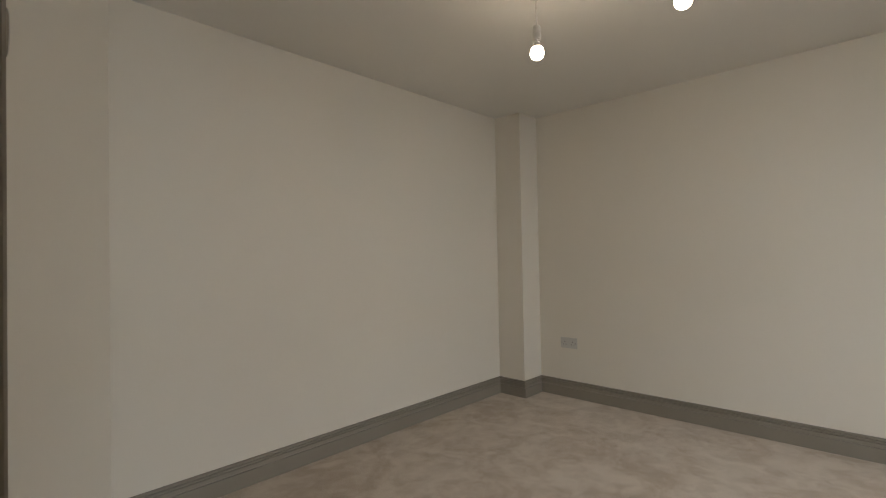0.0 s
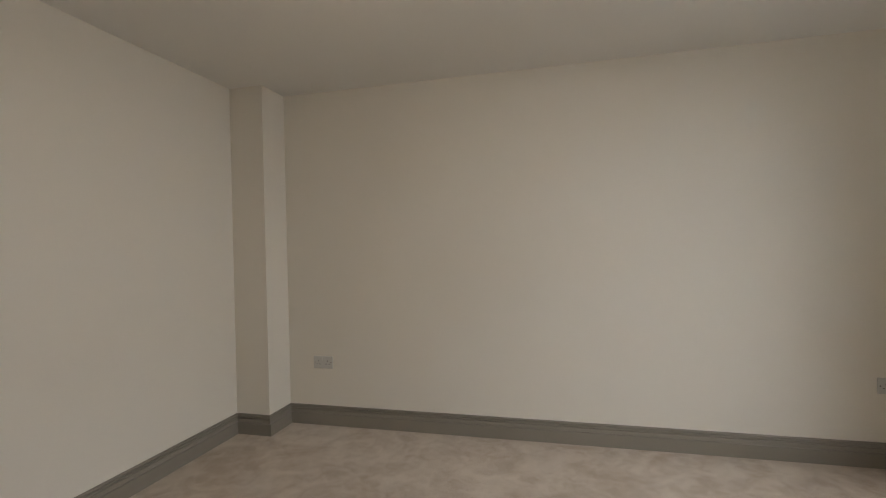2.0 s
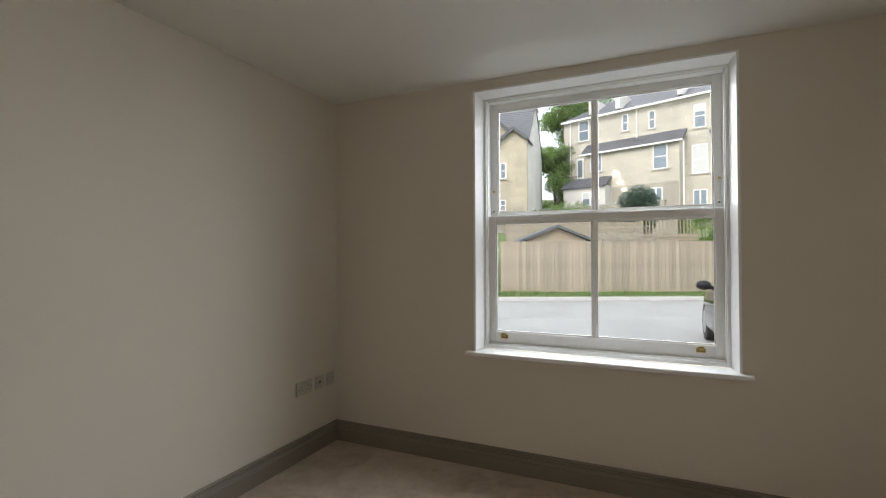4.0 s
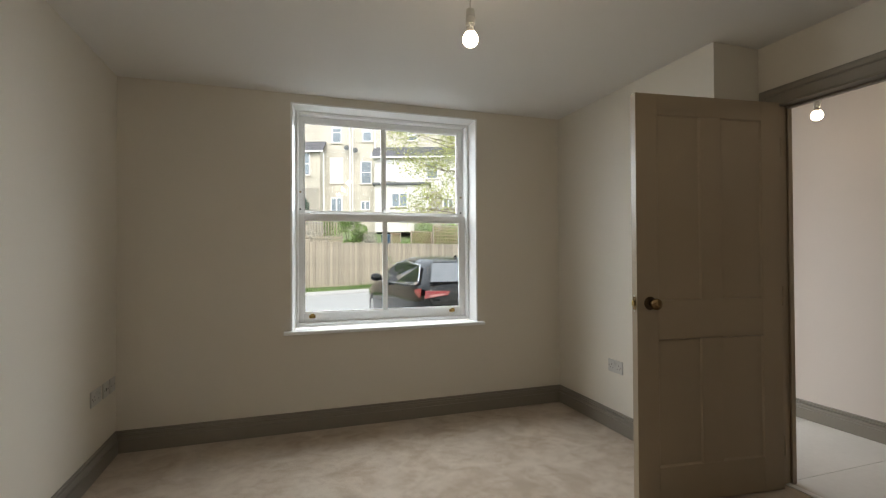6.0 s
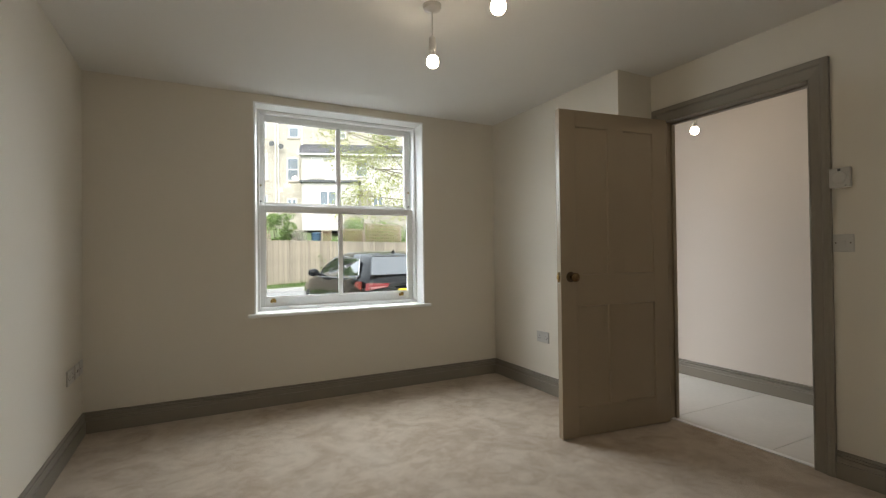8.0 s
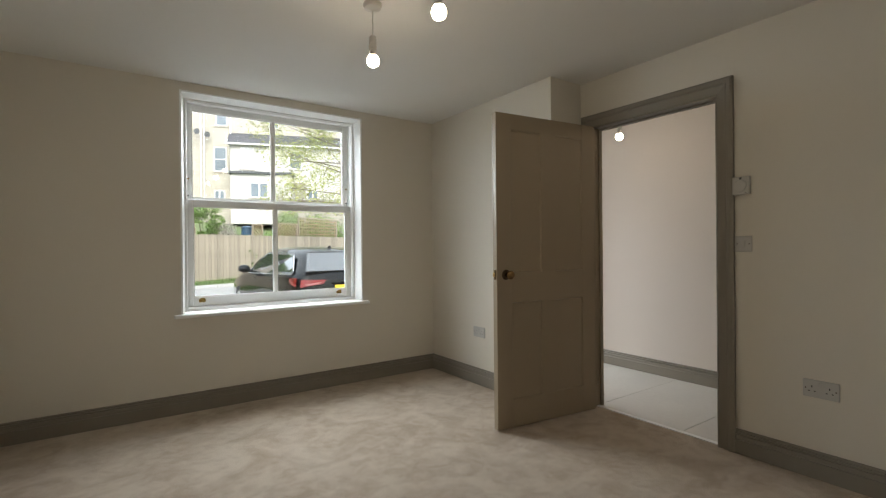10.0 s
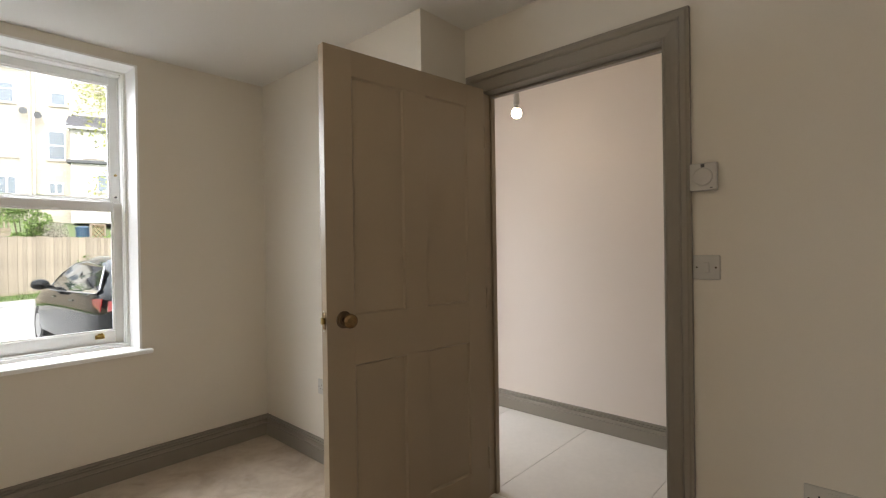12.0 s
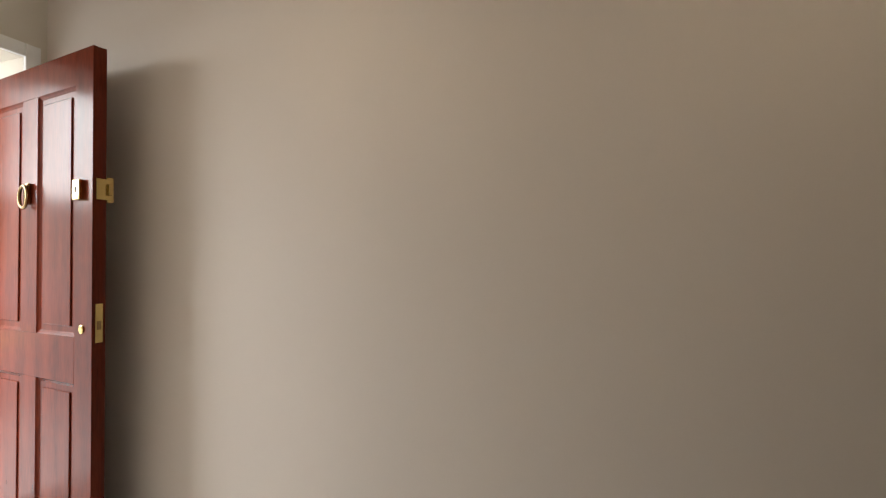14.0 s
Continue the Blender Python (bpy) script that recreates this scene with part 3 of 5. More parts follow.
part("lock_case", one(FW - 0.085, 0.044, 1.420, FW - 0.001, 0.070, 1.510, bevel=0.003), M["brass"], ed)
mp_ = part("mortice_plate", one(FW - 0.001, 0.010, 0.93, FW + 0.002, 0.034, 1.065, bevel=0.0008), M["brass"], front, "brass mortice lock plate")
part("bolt_hole", one(FW + 0.0015, 0.015, 0.975, FW + 0.0026, 0.029, 1.005), M["bronze"], mp_)
part("escutcheon", lathe(bmesh.new(), [(0.016, 0.0), (0.016, -0.003), (0.012, -0.005), (0.003, -0.0055)], "y", (FW - 0.062, 0.0, 0.975), 18), M["brass"], front)
kk = part("door_knocker", one(0.405, -0.014, 1.435, 0.440, 0.0, 1.515, bevel=0.004), M["bronze"], front, "worn brass ring knocker")
rg = bmesh.new()
prev = None
first = None
for i in range(28):
    a = 2 * math.pi * i / 28
    c = Vector((0.4225 + 0.030 * math.cos(a), -0.020, 1.462 + 0.042 * math.sin(a)))
    out = Vector((math.cos(a), 0, math.sin(a)))
    ring = [rg.verts.new(c + 0.0065 * (out * math.cos(q) + Vector((0, 1, 0)) * math.sin(q))) for q in [k * math.pi / 4 for k in range(8)]]
    if prev:
        for k in range(8):
            rg.faces.new((prev[k], prev[(k + 1) % 8], ring[(k + 1) % 8], ring[k]))
    else:
        first = ring
    prev = ring
for k in range(8):
    rg.faces.new((prev[k], prev[(k + 1) % 8], first[(k + 1) % 8], first[k]))
bmesh.ops.recalc_face_normals(rg, faces=rg.faces)
part("ring", rg, M["bronze"], kk, smooth=True)
bm = bmesh.new()
slab(bm, FX0 - 0.055, -0.018, 0, FX0, 0.0, FZ + 0.055, bevel=0.003)
slab(bm, FX1, -0.018, 0, FX1 + 0.055, 0.0, FZ + 0.055, bevel=0.003)
slab(bm, FX0, -0.018, FZ, FX1, 0.0, FZ + 0.055, bevel=0.003)
structure("trim_front_door", bm, M["white"], "white painted front door frame", "door frame")
structure("front_step", one(FX0 - 0.2, 0.0, -0.12, FX1 + 0.2, 0.75, -0.004, bevel=0.01), M["kerb"], "pale stone front step", "step")

# ---- wall plates ----
def wall_frame(side, a, z):
    """Local x along the wall, y out of it, z up."""
    if side == "west":
        return Matrix.Translation((0.0, a, z)) @ pose(0, 0, 0, 0, 0, -90)
    if side == "nib":
        return Matrix.Translation((W, a, z)) @ pose(0, 0, 0, 0, 0, 90)
    return Matrix.Translation((XE, a, z)) @ pose(0, 0, 0, 0, 0, 90)


def plate_base(name, side, a, z, w, h, label, category, group=""):
    t = thing(name, wall_frame(side, a, z), label, category, group)
    part("plate", one(-w / 2, 0.0, -h / 2, w / 2, 0.009, h / 2, bevel=0.0035), M["plastic"], t)
    for sx in (-1, 1):
        part("screw", lathe(bmesh.new(), [(0.0035, 0.009), (0.003, 0.0102), (0.001, 0.0104)], "y", (sx * (w / 2 - 0.013 if w < 0.1 else 0.0605), 0, 0), 10), M["dark_bronze"], t)
    return t


def double_socket(side, a, z):
    t = plate_base("double_socket", side, a, z, 0.146, 0.086, "white double wall socket with two rocker switches", "socket", "double sockets")
    for cx in (-0.035, 0.035):
        for px, pz, w, h in ((0, 0.010, 0.0045, 0.009), (-0.0115, -0.012, 0.0075, 0.0045), (0.0115, -0.012, 0.0075, 0.0045)):
            part("pin_hole", one(cx + px - w / 2, 0.0085, pz - h / 2, cx + px + w / 2, 0.0094, pz + h / 2), M["black"], t)
    for cx in (-0.009, 0.009):
        part("rocker", one(cx - 0.0065, 0.0088, 0.012, cx + 0.0065, 0.0125, 0.033, bevel=0.0015), M["plastic"], t)


double_socket("west", -3.654, 0.436)
double_socket("west", -0.333, 0.436)
double_socket("nib", -0.699, 0.436)
double_socket("east", -2.922, 0.436)
t = plate_base("telephone_outlet", "west", -0.187, 0.436, 0.086, 0.086, "white single data outlet with a dark port", "wall outlet")
part("port", one(-0.008, 0.0085, -0.008, 0.008, 0.0096, 0.008), M["black"], t)
t = plate_base("aerial_outlet", "west", -0.078, 0.436, 0.086, 0.086, "white blank-faced single wall outlet", "wall outlet")
part("inner_plate", one(-0.022, 0.0085, -0.024, 0.022, 0.0108, 0.024, bevel=0.001), M["plastic"], t)
part("port", lathe(bmesh.new(), [(0.005, 0.0105), (0.005, 0.0135), (0.003, 0.0138)], "y", (0, 0, 0), 14), M["steel"], t)
t = plate_base("light_switch", "east", -2.584, 1.148, 0.086, 0.086, "white single rocker light switch", "light switch")
part("rocker", one(-0.010, 0.0088, -0.018, 0.010, 0.013, 0.018, bevel=0.002), M["plastic"], t)
t = thing("thermostat", wall_frame("east", -2.581, 1.464), "white square dial thermostat", "thermostat")
part("case", one(-0.042, 0.0, -0.048, 0.042, 0.028, 0.048, bevel=0.004), M["plastic"], t)
dial = part("dial", lathe(bmesh.new(), [(0.0315, 0.028), (0.0305, 0.033), (0.027, 0.0345), (0.002, 0.0348)], "y", (0, 0, 0.0), 36), M["plastic"], t)
part("pointer", one(-0.006, 0.0278, 0.032, 0.006, 0.0292, 0.044), M["dark"], t)
part("mark", one(-0.03, 0.0278, -0.041, -0.022, 0.0287, -0.038), M["dark"], t)


# ---- pendants ----
def pendant(x, y, zb, zc, group):
    t = thing("pendant_light", pose(x, y, zc), "bare lit bulb on a white flex and ceiling rose", "pendant light", group)
    d = zb - zc
    part("ceiling_rose", lathe(bmesh.new(), [(0.045, 0.0), (0.045, -0.012), (0.040, -0.022), (0.020, -0.028), (0.008, -0.034)], "z", (0, 0, 0), 32), M["plastic"], t, smooth=False)
    part("flex", lathe(bmesh.new(), [(0.0032, -0.03), (0.0032, d + 0.115)], "z", (0, 0, 0), 10), M["cord"], t)
    part("lampholder", lathe(bmesh.new(), [(0.006, d + 0.120), (0.015, d + 0.117), (0.017, d + 0.110), (0.018, d + 0.090), (0.0155, d + 0.0885), (0.0155, d + 0.0865), (0.0185, d + 0.085),
         (0.0190, d + 0.058), (0.0160, d + 0.056), (0.0160, d + 0.054), (0.0180, d + 0.053), (0.0180, d + 0.047)], "z", (0, 0, 0), 28), M["plastic"], t)
    part("bulb_neck", lathe(bmesh.new(), [(0.0135, d + 0.048), (0.0145, d + 0.036), (0.021, d + 0.023)], "z", (0, 0, 0), 24), M["plastic"], t)
    part("bulb", lathe(bmesh.new(), [(0.021, d + 0.023), (0.026, d + 0.015), (0.0295, d + 0.004), (0.0300, d - 0.003), (0.0285, d - 0.012), (0.0235, d - 0.021), (0.015, d - 0.0275), (0.005, d - 0.0298)], "z", (0, 0, 0), 32), M["bulb"], t, "glowing warm white globe", smooth=True)


for y in (-1.688, -2.255, -2.855):
    pendant(1.682, y, 2.050, H, "pendants in a row")
for y in (-1.456, -2.78):
    pendant(3.984, y, 2.023, HH, "pendants in the hall")


# ---- outside ----
FD = Vector((0.912, 0.410, 0.0))       # along the fence
FN = Vector((-0.410, 0.912, 0.0))      # away from the house
F0 = Vector((0.0, 14.5, 0.0))
GZ = -0.26


def lie(d):
    """Height of the land by the distance behind the fence."""
    if d < -0.75:
        return GZ
    if d < 0.3:
        return GZ + 0.14 + (d + 0.75) * 0.10
    if d < 13:
        return 0.0 + 0.22 * (d - 0.3)
    if d < 24:
        return 2.8 + (d - 13) * 0.127
    if d < 40:
        return 4.2
    return min(4.3 + (d - 40) * 0.16, 22.0)


rows_ = [-3000, -300, -80, -40, -20, -10, -5, -0.77, -0.74, 0.3, 1, 2, 4, 7, 10, 13, 18, 24, 30, 40, 60, 90, 120, 160, 300, 3000]
cols_ = [-3000, -300, -100, -50, -30, -20, -10, 0, 10, 20, 30, 50, 100, 300, 3000]
verts, faces = [], []
for d in rows_:
    for c in cols_:
        p = F0 + FN * d + FD * c
        verts.append((p.x, p.y, lie(d) if abs(c) < 2000 or d < 300 else 10))
nc = len(cols_)
for i in range(len(rows_) - 1):
    for j in range(nc - 1):
        faces.append((i * nc + j, i * nc + j + 1, (i + 1) * nc + j + 1, (i + 1) * nc + j))
me = bpy.data.meshes.new("ground")
me.from_pydata(verts, [], faces)
me.materials.append(M["soil"])
tagged(new("ground", me), "sloping green garden ground", "ground", kind="structure")
mf = Matrix.Translation(F0) @ Matrix(((FD.x, FN.x, 0, 0), (FD.y, FN.y, 0, 0), (0, 0, 1, 0), (0, 0, 0, 1)))
road = structure("road", one(-60, -40, GZ - 0.05, 60, -0.90, GZ + 0.006, m=mf), M["paving"], "pale grey block-paved drive", "road")
structure("paving_joint", one(-60, -5.2, GZ + 0.002, 60, -5.185, GZ + 0.010, m=mf), M["grout"], "narrow drain line across the paving", "road joint")
kerb = structure("kerb", bmesh.new(), M["kerb"], "pale concrete kerb along the verge", "kerb")
km = None
for k in range(-22, 22):
    if km is None:
        b_ = one(0.004, 0, 0, 0.911, 0.13, 0.30, bevel=0.012)
        km = bpy.data.meshes.new("kerb_stone")
        b_.to_mesh(km)
        b_.free()
        km.materials.append(M["kerb"])
    o = new("kerb_stone", km)
    o.matrix_basis = mf @ Matrix.Translation((k * 0.915, -0.90, GZ - 0.17))
    o.parent = kerb


def leaves(n, where, size, seed, squash=1.0):
    """Many small leaf blades at places given by where(rng)."""
    rng = np.random.default_rng(seed)
    c = where(rng, n)
    a = rng.normal(size=(n, 3))
    a /= np.linalg.norm(a, axis=1)[:, None]
    b = np.cross(a, rng.normal(size=(n, 3)))
    b /= np.linalg.norm(b, axis=1)[:, None]
    s = size * (0.6 + 0.8 * rng.random(n))[:, None]
    v = np.empty((n, 4, 3))
    v[:, 0], v[:, 1], v[:, 2], v[:, 3] = c - a * s, c - b * s * 0.45 * squash, c + a * s, c + b * s * 0.45 * squash
    me_ = bpy.data.meshes.new("crown")
    me_.from_pydata(v.reshape(-1, 3).tolist(), [], np.arange(4 * n).reshape(n, 4).tolist())
    return me_


def clumps(centres, radius, flat=0.8):
    cs = np.array(centres, float)
    def where(rng, n):
        k = rng.integers(0, len(cs), n)
        d = rng.normal(size=(n, 3))
        d /= np.linalg.norm(d, axis=1)[:, None]
        r = radius * (0.35 + 0.65 * rng.random(n) ** 0.5)[:, None]
        return cs[k] + d * r * np.array([1, 1, flat])
    return where


def limb(bm, a, b, r0, r1, seg=8):
    a, b = Vector(a), Vector(b)
    q = (b - a).to_track_quat("Z", "Y").to_matrix()
    ra = [bm.verts.new(a + q @ Vector((r0 * math.cos(t), r0 * math.sin(t), 0))) for t in [2 * math.pi * i / seg for i in range(seg)]]
    rb = [bm.verts.new(b + q @ Vector((r1 * math.cos(t), r1 * math.sin(t), 0))) for t in [2 * math.pi * i / seg for i in range(seg)]]
    for i in range(seg):
        bm.faces.new((ra[i], ra[(i + 1) % seg], rb[(i + 1) % seg], rb[i]))
    bm.faces.new(ra[::-1])
    bm.faces.new(rb)


def tree(at, hgt, spread, seed, material, label, nleaf, size, low=0.35, nlimb=9, rad=0.16, lean=None, nsub=3, rclump=0.5):
    rng = random.Random(seed)
    t = thing("tree", pose(*at), label, "tree")
    bm_ = bmesh.new()
    tips = []
    top = Vector((rng.uniform(-0.3, 0.3), rng.uniform(-0.3, 0.3), hgt * 0.9))
    mid = Vector((rng.uniform(-0.2, 0.2), rng.uniform(-0.2, 0.2), hgt * 0.45))
    limb(bm_, (0, 0, -0.3), mid, rad, rad * 0.7)
    limb(bm_, mid, top, rad * 0.7, rad * 0.2)
    tips.append(top)
    for i in range(nlimb):
        f = low + (0.92 - low) * i / nlimb
        base = mid * (f / 0.45) if f < 0.45 else mid.lerp(top, (f - 0.45) / 0.45)
        an = rng.uniform(0, 2 * math.pi) if lean is None else lean + rng.uniform(-1.1, 1.1)
        ln = spread * rng.uniform(0.7, 1.1) * (1.05 - 0.6 * max(0, f - 0.5))
        tip = base + Vector((math.cos(an) * ln, math.sin(an) * ln, ln * rng.uniform(0.05, 0.45)))
        limb(bm_, base, tip, rad * 0.32, rad * 0.08, 6)
        for j in range(nsub):
            g = rng.uniform(0.35, 1.0)
            b0 = base.lerp(tip, g)
            e = b0 + Vector((rng.uniform(-1, 1), rng.uniform(-1, 1), rng.uniform(-0.5, 0.6))) * spread * 0.28
            limb(bm_, b0, e, rad * 0.12, rad * 0.04, 5)
            tips += [e, b0.lerp(e, 0.5)]
        tips.append(tip)
    part("trunk", bm_, M["bark"], t)
    me_ = leaves(nleaf, clumps([tuple(p) for p in tips], rclump), size, seed)
    me_.materials.append(material)
    c = new("crown", me_)
    c.parent = t
    return t


def shrub(at, w, h, seed, material, label, n=900, size=0.07):
    rng = random.Random(seed)
    t = thing("shrub", pose(*at), label, "shrub")
    bm_ = bmesh.new()
    cs = []
    for i in range(9):
        e = (rng.uniform(-w / 2, w / 2), rng.uniform(-0.35, 0.35) * min(w, 1.2), h * rng.uniform(0.35, 0.85))
        limb(bm_, (e[0] * 0.3, e[1] * 0.3, -0.2), e, 0.025, 0.008, 5)
        cs += [e, (e[0] * 0.7, e[1], e[2] * 0.5)]
    part("stems", bm_, M["bark"], t)
    me_ = leaves(n, clumps(cs, min(0.30 * h, 0.36 * w), 0.9), size, seed)
    me_.materials.append(material)
    c = new("foliage", me_)
    c.parent = t
    return t


# rubble garden walls that hold up the terraces
def rubble_run(m_, x0, x1, z0, z1, label):
    t_ = thing("garden_wall", m_, label, "wall")
    part("stonework", one(x0, 0, z0, x1, 0.35, z1), M["rubble"], t_)
    part("coping", one(x0 - 0.03, -0.05, z1, x1 + 0.03, 0.40, z1 + 0.09, bevel=0.02), M["kerb"], t_)


# fences
def board_fence(name, s0, s1, top, z0, material, label, step, cap):
    f = thing(name, mf, label, "fence")
    shapes = []
    for k in range(3):
        hh = top - z0 + (k - 1) * 0.012
        b_ = one(0.001, -0.011, 0, step - 0.001, 0.011, hh, bevel=0.003)
        m_ = bpy.data.meshes.new("board")
        b_.to_mesh(m_)
        b_.free()
        m_.materials.append(material)
        shapes.append(m_)
    rng = random.Random(7)
    n = int((s1 - s0) / step)
    for i in range(n):
        o = new("board", shapes[rng.randrange(3)])
        o.parent = f
        o.location = (s0 + i * step, rng.choice((0.0, 0.004)) + (0.006 if i % 2 else 0.0), z0)
    for z in (z0 + 0.25, (z0 + top) / 2, top - 0.25):
        part("rail", one(s0, 0.032, z - 0.035, s1, 0.082, z + 0.035, bevel=0.004), M["timber"], f)
    x = s0
    while x < s1:
        part("post", one(x, 0.085, z0 - 0.3, x + 0.09, 0.175, top - 0.02, bevel=0.004), M["timber"], f)
        x += 1.83
    part("gravel_board", one(s0, -0.02, z0 - 0.12, s1, 0.02, z0 + 0.0, bevel=0.004), M["timber"], f)
    if cap:
        part("capping", one(s0, -0.03, top + 0.012, s1, 0.045, top + 0.045, bevel=0.006), material, f)
    return f


board_fence("garden_fence", -3.25, 21.0, 1.74, 0.02, M["fence"], "weathered vertical board garden fence", 0.125, False)
board_fence("low_fence", -13.0, -3.35, 1.47, -0.12, M["fence2"], "fresh yellow pine board fence with capping rail", 0.125, True)

# verge grass: one sheet of blades
rngv = np.random.default_rng(3)
nb = 9000
u = rngv.uniform(-13, 20, nb)
w_ = rngv.uniform(-0.72, 0.0, nb)
hh = 0.04 + 0.10 * rngv.random(nb) * (0.4 + (np.sin(u * 1.7) * 0.5 + 0.5))
p0 = np.stack([F0.x + FD.x * u + FN.x * w_, F0.y + FD.y * u + FN.y * w_, GZ + 0.14 + (w_ + 0.75) * 0.10], 1)
ang_ = rngv.uniform(0, 6.28, nb)
side = np.stack([np.cos(ang_), np.sin(ang_), 0 * ang_], 1) * 0.012
tip = p0 + np.stack([rngv.normal(0, 0.03, nb), rngv.normal(0, 0.03, nb), hh], 1)
v = np.stack([p0 - side, p0 + side, tip], 1).reshape(-1, 3)
me = bpy.data.meshes.new("verge_grass")
me.from_pydata(v.tolist(), [], np.arange(3 * nb).reshape(nb, 3).tolist())
me.materials.append(M["grass"])
tagged(new("verge_grass", me), "rough green grass along the kerb", "grass", kind="stuff")

# houses; x along the front, y into the house, z up
def house_window(h, x0, z0, x1, z1, y=0.0, kind="sash", blind=0.0):
    w = part("window", one(x0 - 0.10, y - 0.07, z0 - 0.10, x1 + 0.10, y - 0.004, z0 - 0.01), M["rubble"], h)
    b = bmesh.new()
    t_ = 0.07
    for q in ((x0, z0, x0 + t_, z1), (x1 - t_, z0, x1, z1), (x0 + t_, z0, x1 - t_, z0 + t_), (x0 + t_, z1 - t_, x1 - t_, z1)):
        slab(b, q[0], y - 0.05, q[1], q[2], y + 0.05, q[3])
    if kind == "sash":
        slab(b, x0 + t_, y - 0.04, (z0 + z1) / 2 - 0.03, x1 - t_, y + 0.03, (z0 + z1) / 2 + 0.03)
    elif kind == "pair":
        slab(b, (x0 + x1) / 2 - 0.05, y - 0.04, z0 + t_, (x0 + x1) / 2 + 0.05, y + 0.03, z1 - t_)
    elif kind == "stone":
        slab(b, (x0 + x1) / 2 - 0.06, y - 0.05, z0 + t_, (x0 + x1) / 2 + 0.06, y + 0.03, z1 - t_)
        slab(b, x0 + t_, y - 0.04, z0 + (z1 - z0) * 0.6, x1 - t_, y + 0.03, z0 + (z1 - z0) * 0.6 + 0.06)
    part("window_frame", b, M["upvc"], w)
    part("pane", one(x0 + 0.05, y - 0.012, z0 + 0.05, x1 - 0.05, y + 0.02, z1 - 0.05), M["pane"], w)
    if blind:
        part("blind", one(x0 + t_, y - 0.022, z1 - t_ - (z1 - z0 - 2 * t_) * blind, x1 - t_, y - 0.014, z1 - t_), M["blind"], w)
    return w


def pitched(bm, x0, x1, y0, y1, z0, z1, over=0.25, course=0.27):
    """A roof that climbs from the eaves at y0 to a ridge over y1, laid in overlapping courses of slates."""
    k = (z1 - z0) / (y1 - y0)
    ya, za = y0 - over, z0 - k * over
    n = max(3, int(math.hypot(y1 - ya, z1 - za) / course))
    prof = [(ya, za)]
    for i in range(n):
        y_, z_ = ya + (y1 - ya) * i / n, za + (z1 - za) * i / n
        prof += [(y_, z_ + 0.135), (ya + (y1 - ya) * (i + 1) / n, za + (z1 - za) * (i + 1) / n + 0.10)]
    prof.append((y1, z1))
    lo = [bm.verts.new((x0 - 0.05, y, z)) for y, z in prof]
    hi = [bm.verts.new((x1 + 0.05, y, z)) for y, z in prof]
    m_ = len(prof)
    bm.faces.new(lo)
    bm.faces.new(hi[::-1])
    for i in range(m_):
        j = (i + 1) % m_
        bm.faces.new((lo[i], hi[i], hi[j], lo[j]))
    bmesh.ops.recalc_face_normals(bm, faces=bm.faces)


def pipe(h, x, z0, z1, y=-0.1, material="upvc"):
    part("downpipe", lathe(bmesh.new(), [(0.05, z0), (0.05, z1)], "z", (x, y, 0), 10), M[material], h)


D2 = Vector((10.9, -3.9, 0)).normalized()
N2 = Vector((3.9, 10.9, 0)).normalized()
mt = Matrix.Translation((-4.9, 39.2, 0)) @ Matrix(((D2.x, N2.x, 0, 0), (D2.y, N2.y, 0, 0), (0, 0, 1, 0), (0, 0, 0, 1)))
EZ = 13.0
h1 = thing("terraced_house", mt, "three-storey pale stone terraced house with a rear extension", "house", "terrace")
part("wall", one(-0.5, 0, 3.0, 11.7, 8, EZ), M["stone"], h1)
b = bmesh.new()
for q in (((-0.75, -0.25, EZ - 0.15), (11.75, -0.25, EZ - 0.15), (11.75, 4.5, EZ + 2.6), (3.2, 4.5, EZ + 2.6)), ((-0.75, 8.2, EZ - 0.15), (-0.75, -0.25, EZ - 0.15), (3.2, 4.5, EZ + 2.6)), ((11.75, 8.2, EZ - 0.15), (-0.75, 8.2, EZ - 0.15), (3.2, 4.5, EZ + 2.6), (11.75, 4.5, EZ + 2.6)), ((-0.75, -0.25, EZ - 0.15), (-0.75, 8.2, EZ - 0.15), (11.75, 8.2, EZ - 0.15), (11.75, -0.25, EZ - 0.15))):
    b.faces.new([b.verts.new(p) for p in q])
bmesh.ops.remove_doubles(b, verts=b.verts, dist=0.001)
bmesh.ops.recalc_face_normals(b, faces=b.faces)
part("roof", b, M["slate"], h1, "dark grey slate roof")
b = bmesh.new()
for x in (1.9, 4.2, 8.9):
    slab(b, x, -0.1, EZ + 0.1, x + 0.35, 3.5, EZ + 1.4)
part("parapet", b, M["render"], h1)
part("chimney", one(5.0, 3.6, EZ + 2, 6.6, 4.6, EZ + 4.3, bevel=0.04), M["stone"], h1)
for q in ((0.9, 10.95, 1.85, 12.7, "sash", 0), (4.7, 11.15, 5.2, 12.5, "sash", 0), (6.8, 10.95, 7.3, 12.35, "sash", 0), (10.0, 10.4, 10.8, 12.1, "sash", 0.3), (9.85, 7.1, 10.9, 9.2, "sash", 1.0), (9.9, 4.25, 10.85, 5.95, "pair", 0)):
    house_window(h1, *q[:4], 0.0, q[4], q[5])
part("rear_extension", one(2.0, -1.0, 3.0, 9.3, 0, 9.6), M["stone"], h1)
b = bmesh.new()
pitched(b, 1.7, 9.5, -1.0, 0.15, 9.6, 10.55)
part("extension_roof", b, M["slate"], h1)
part("gutter", one(1.6, -1.34, 9.42, 9.6, -1.24, 9.54), M["upvc"], h1)
house_window(h1, 2.45, 8.0, 3.45, 9.55, -1.0, "sash", 0)
house_window(h1, 7.45, 7.6, 8.5, 9.45, -1.0, "sash", 0)
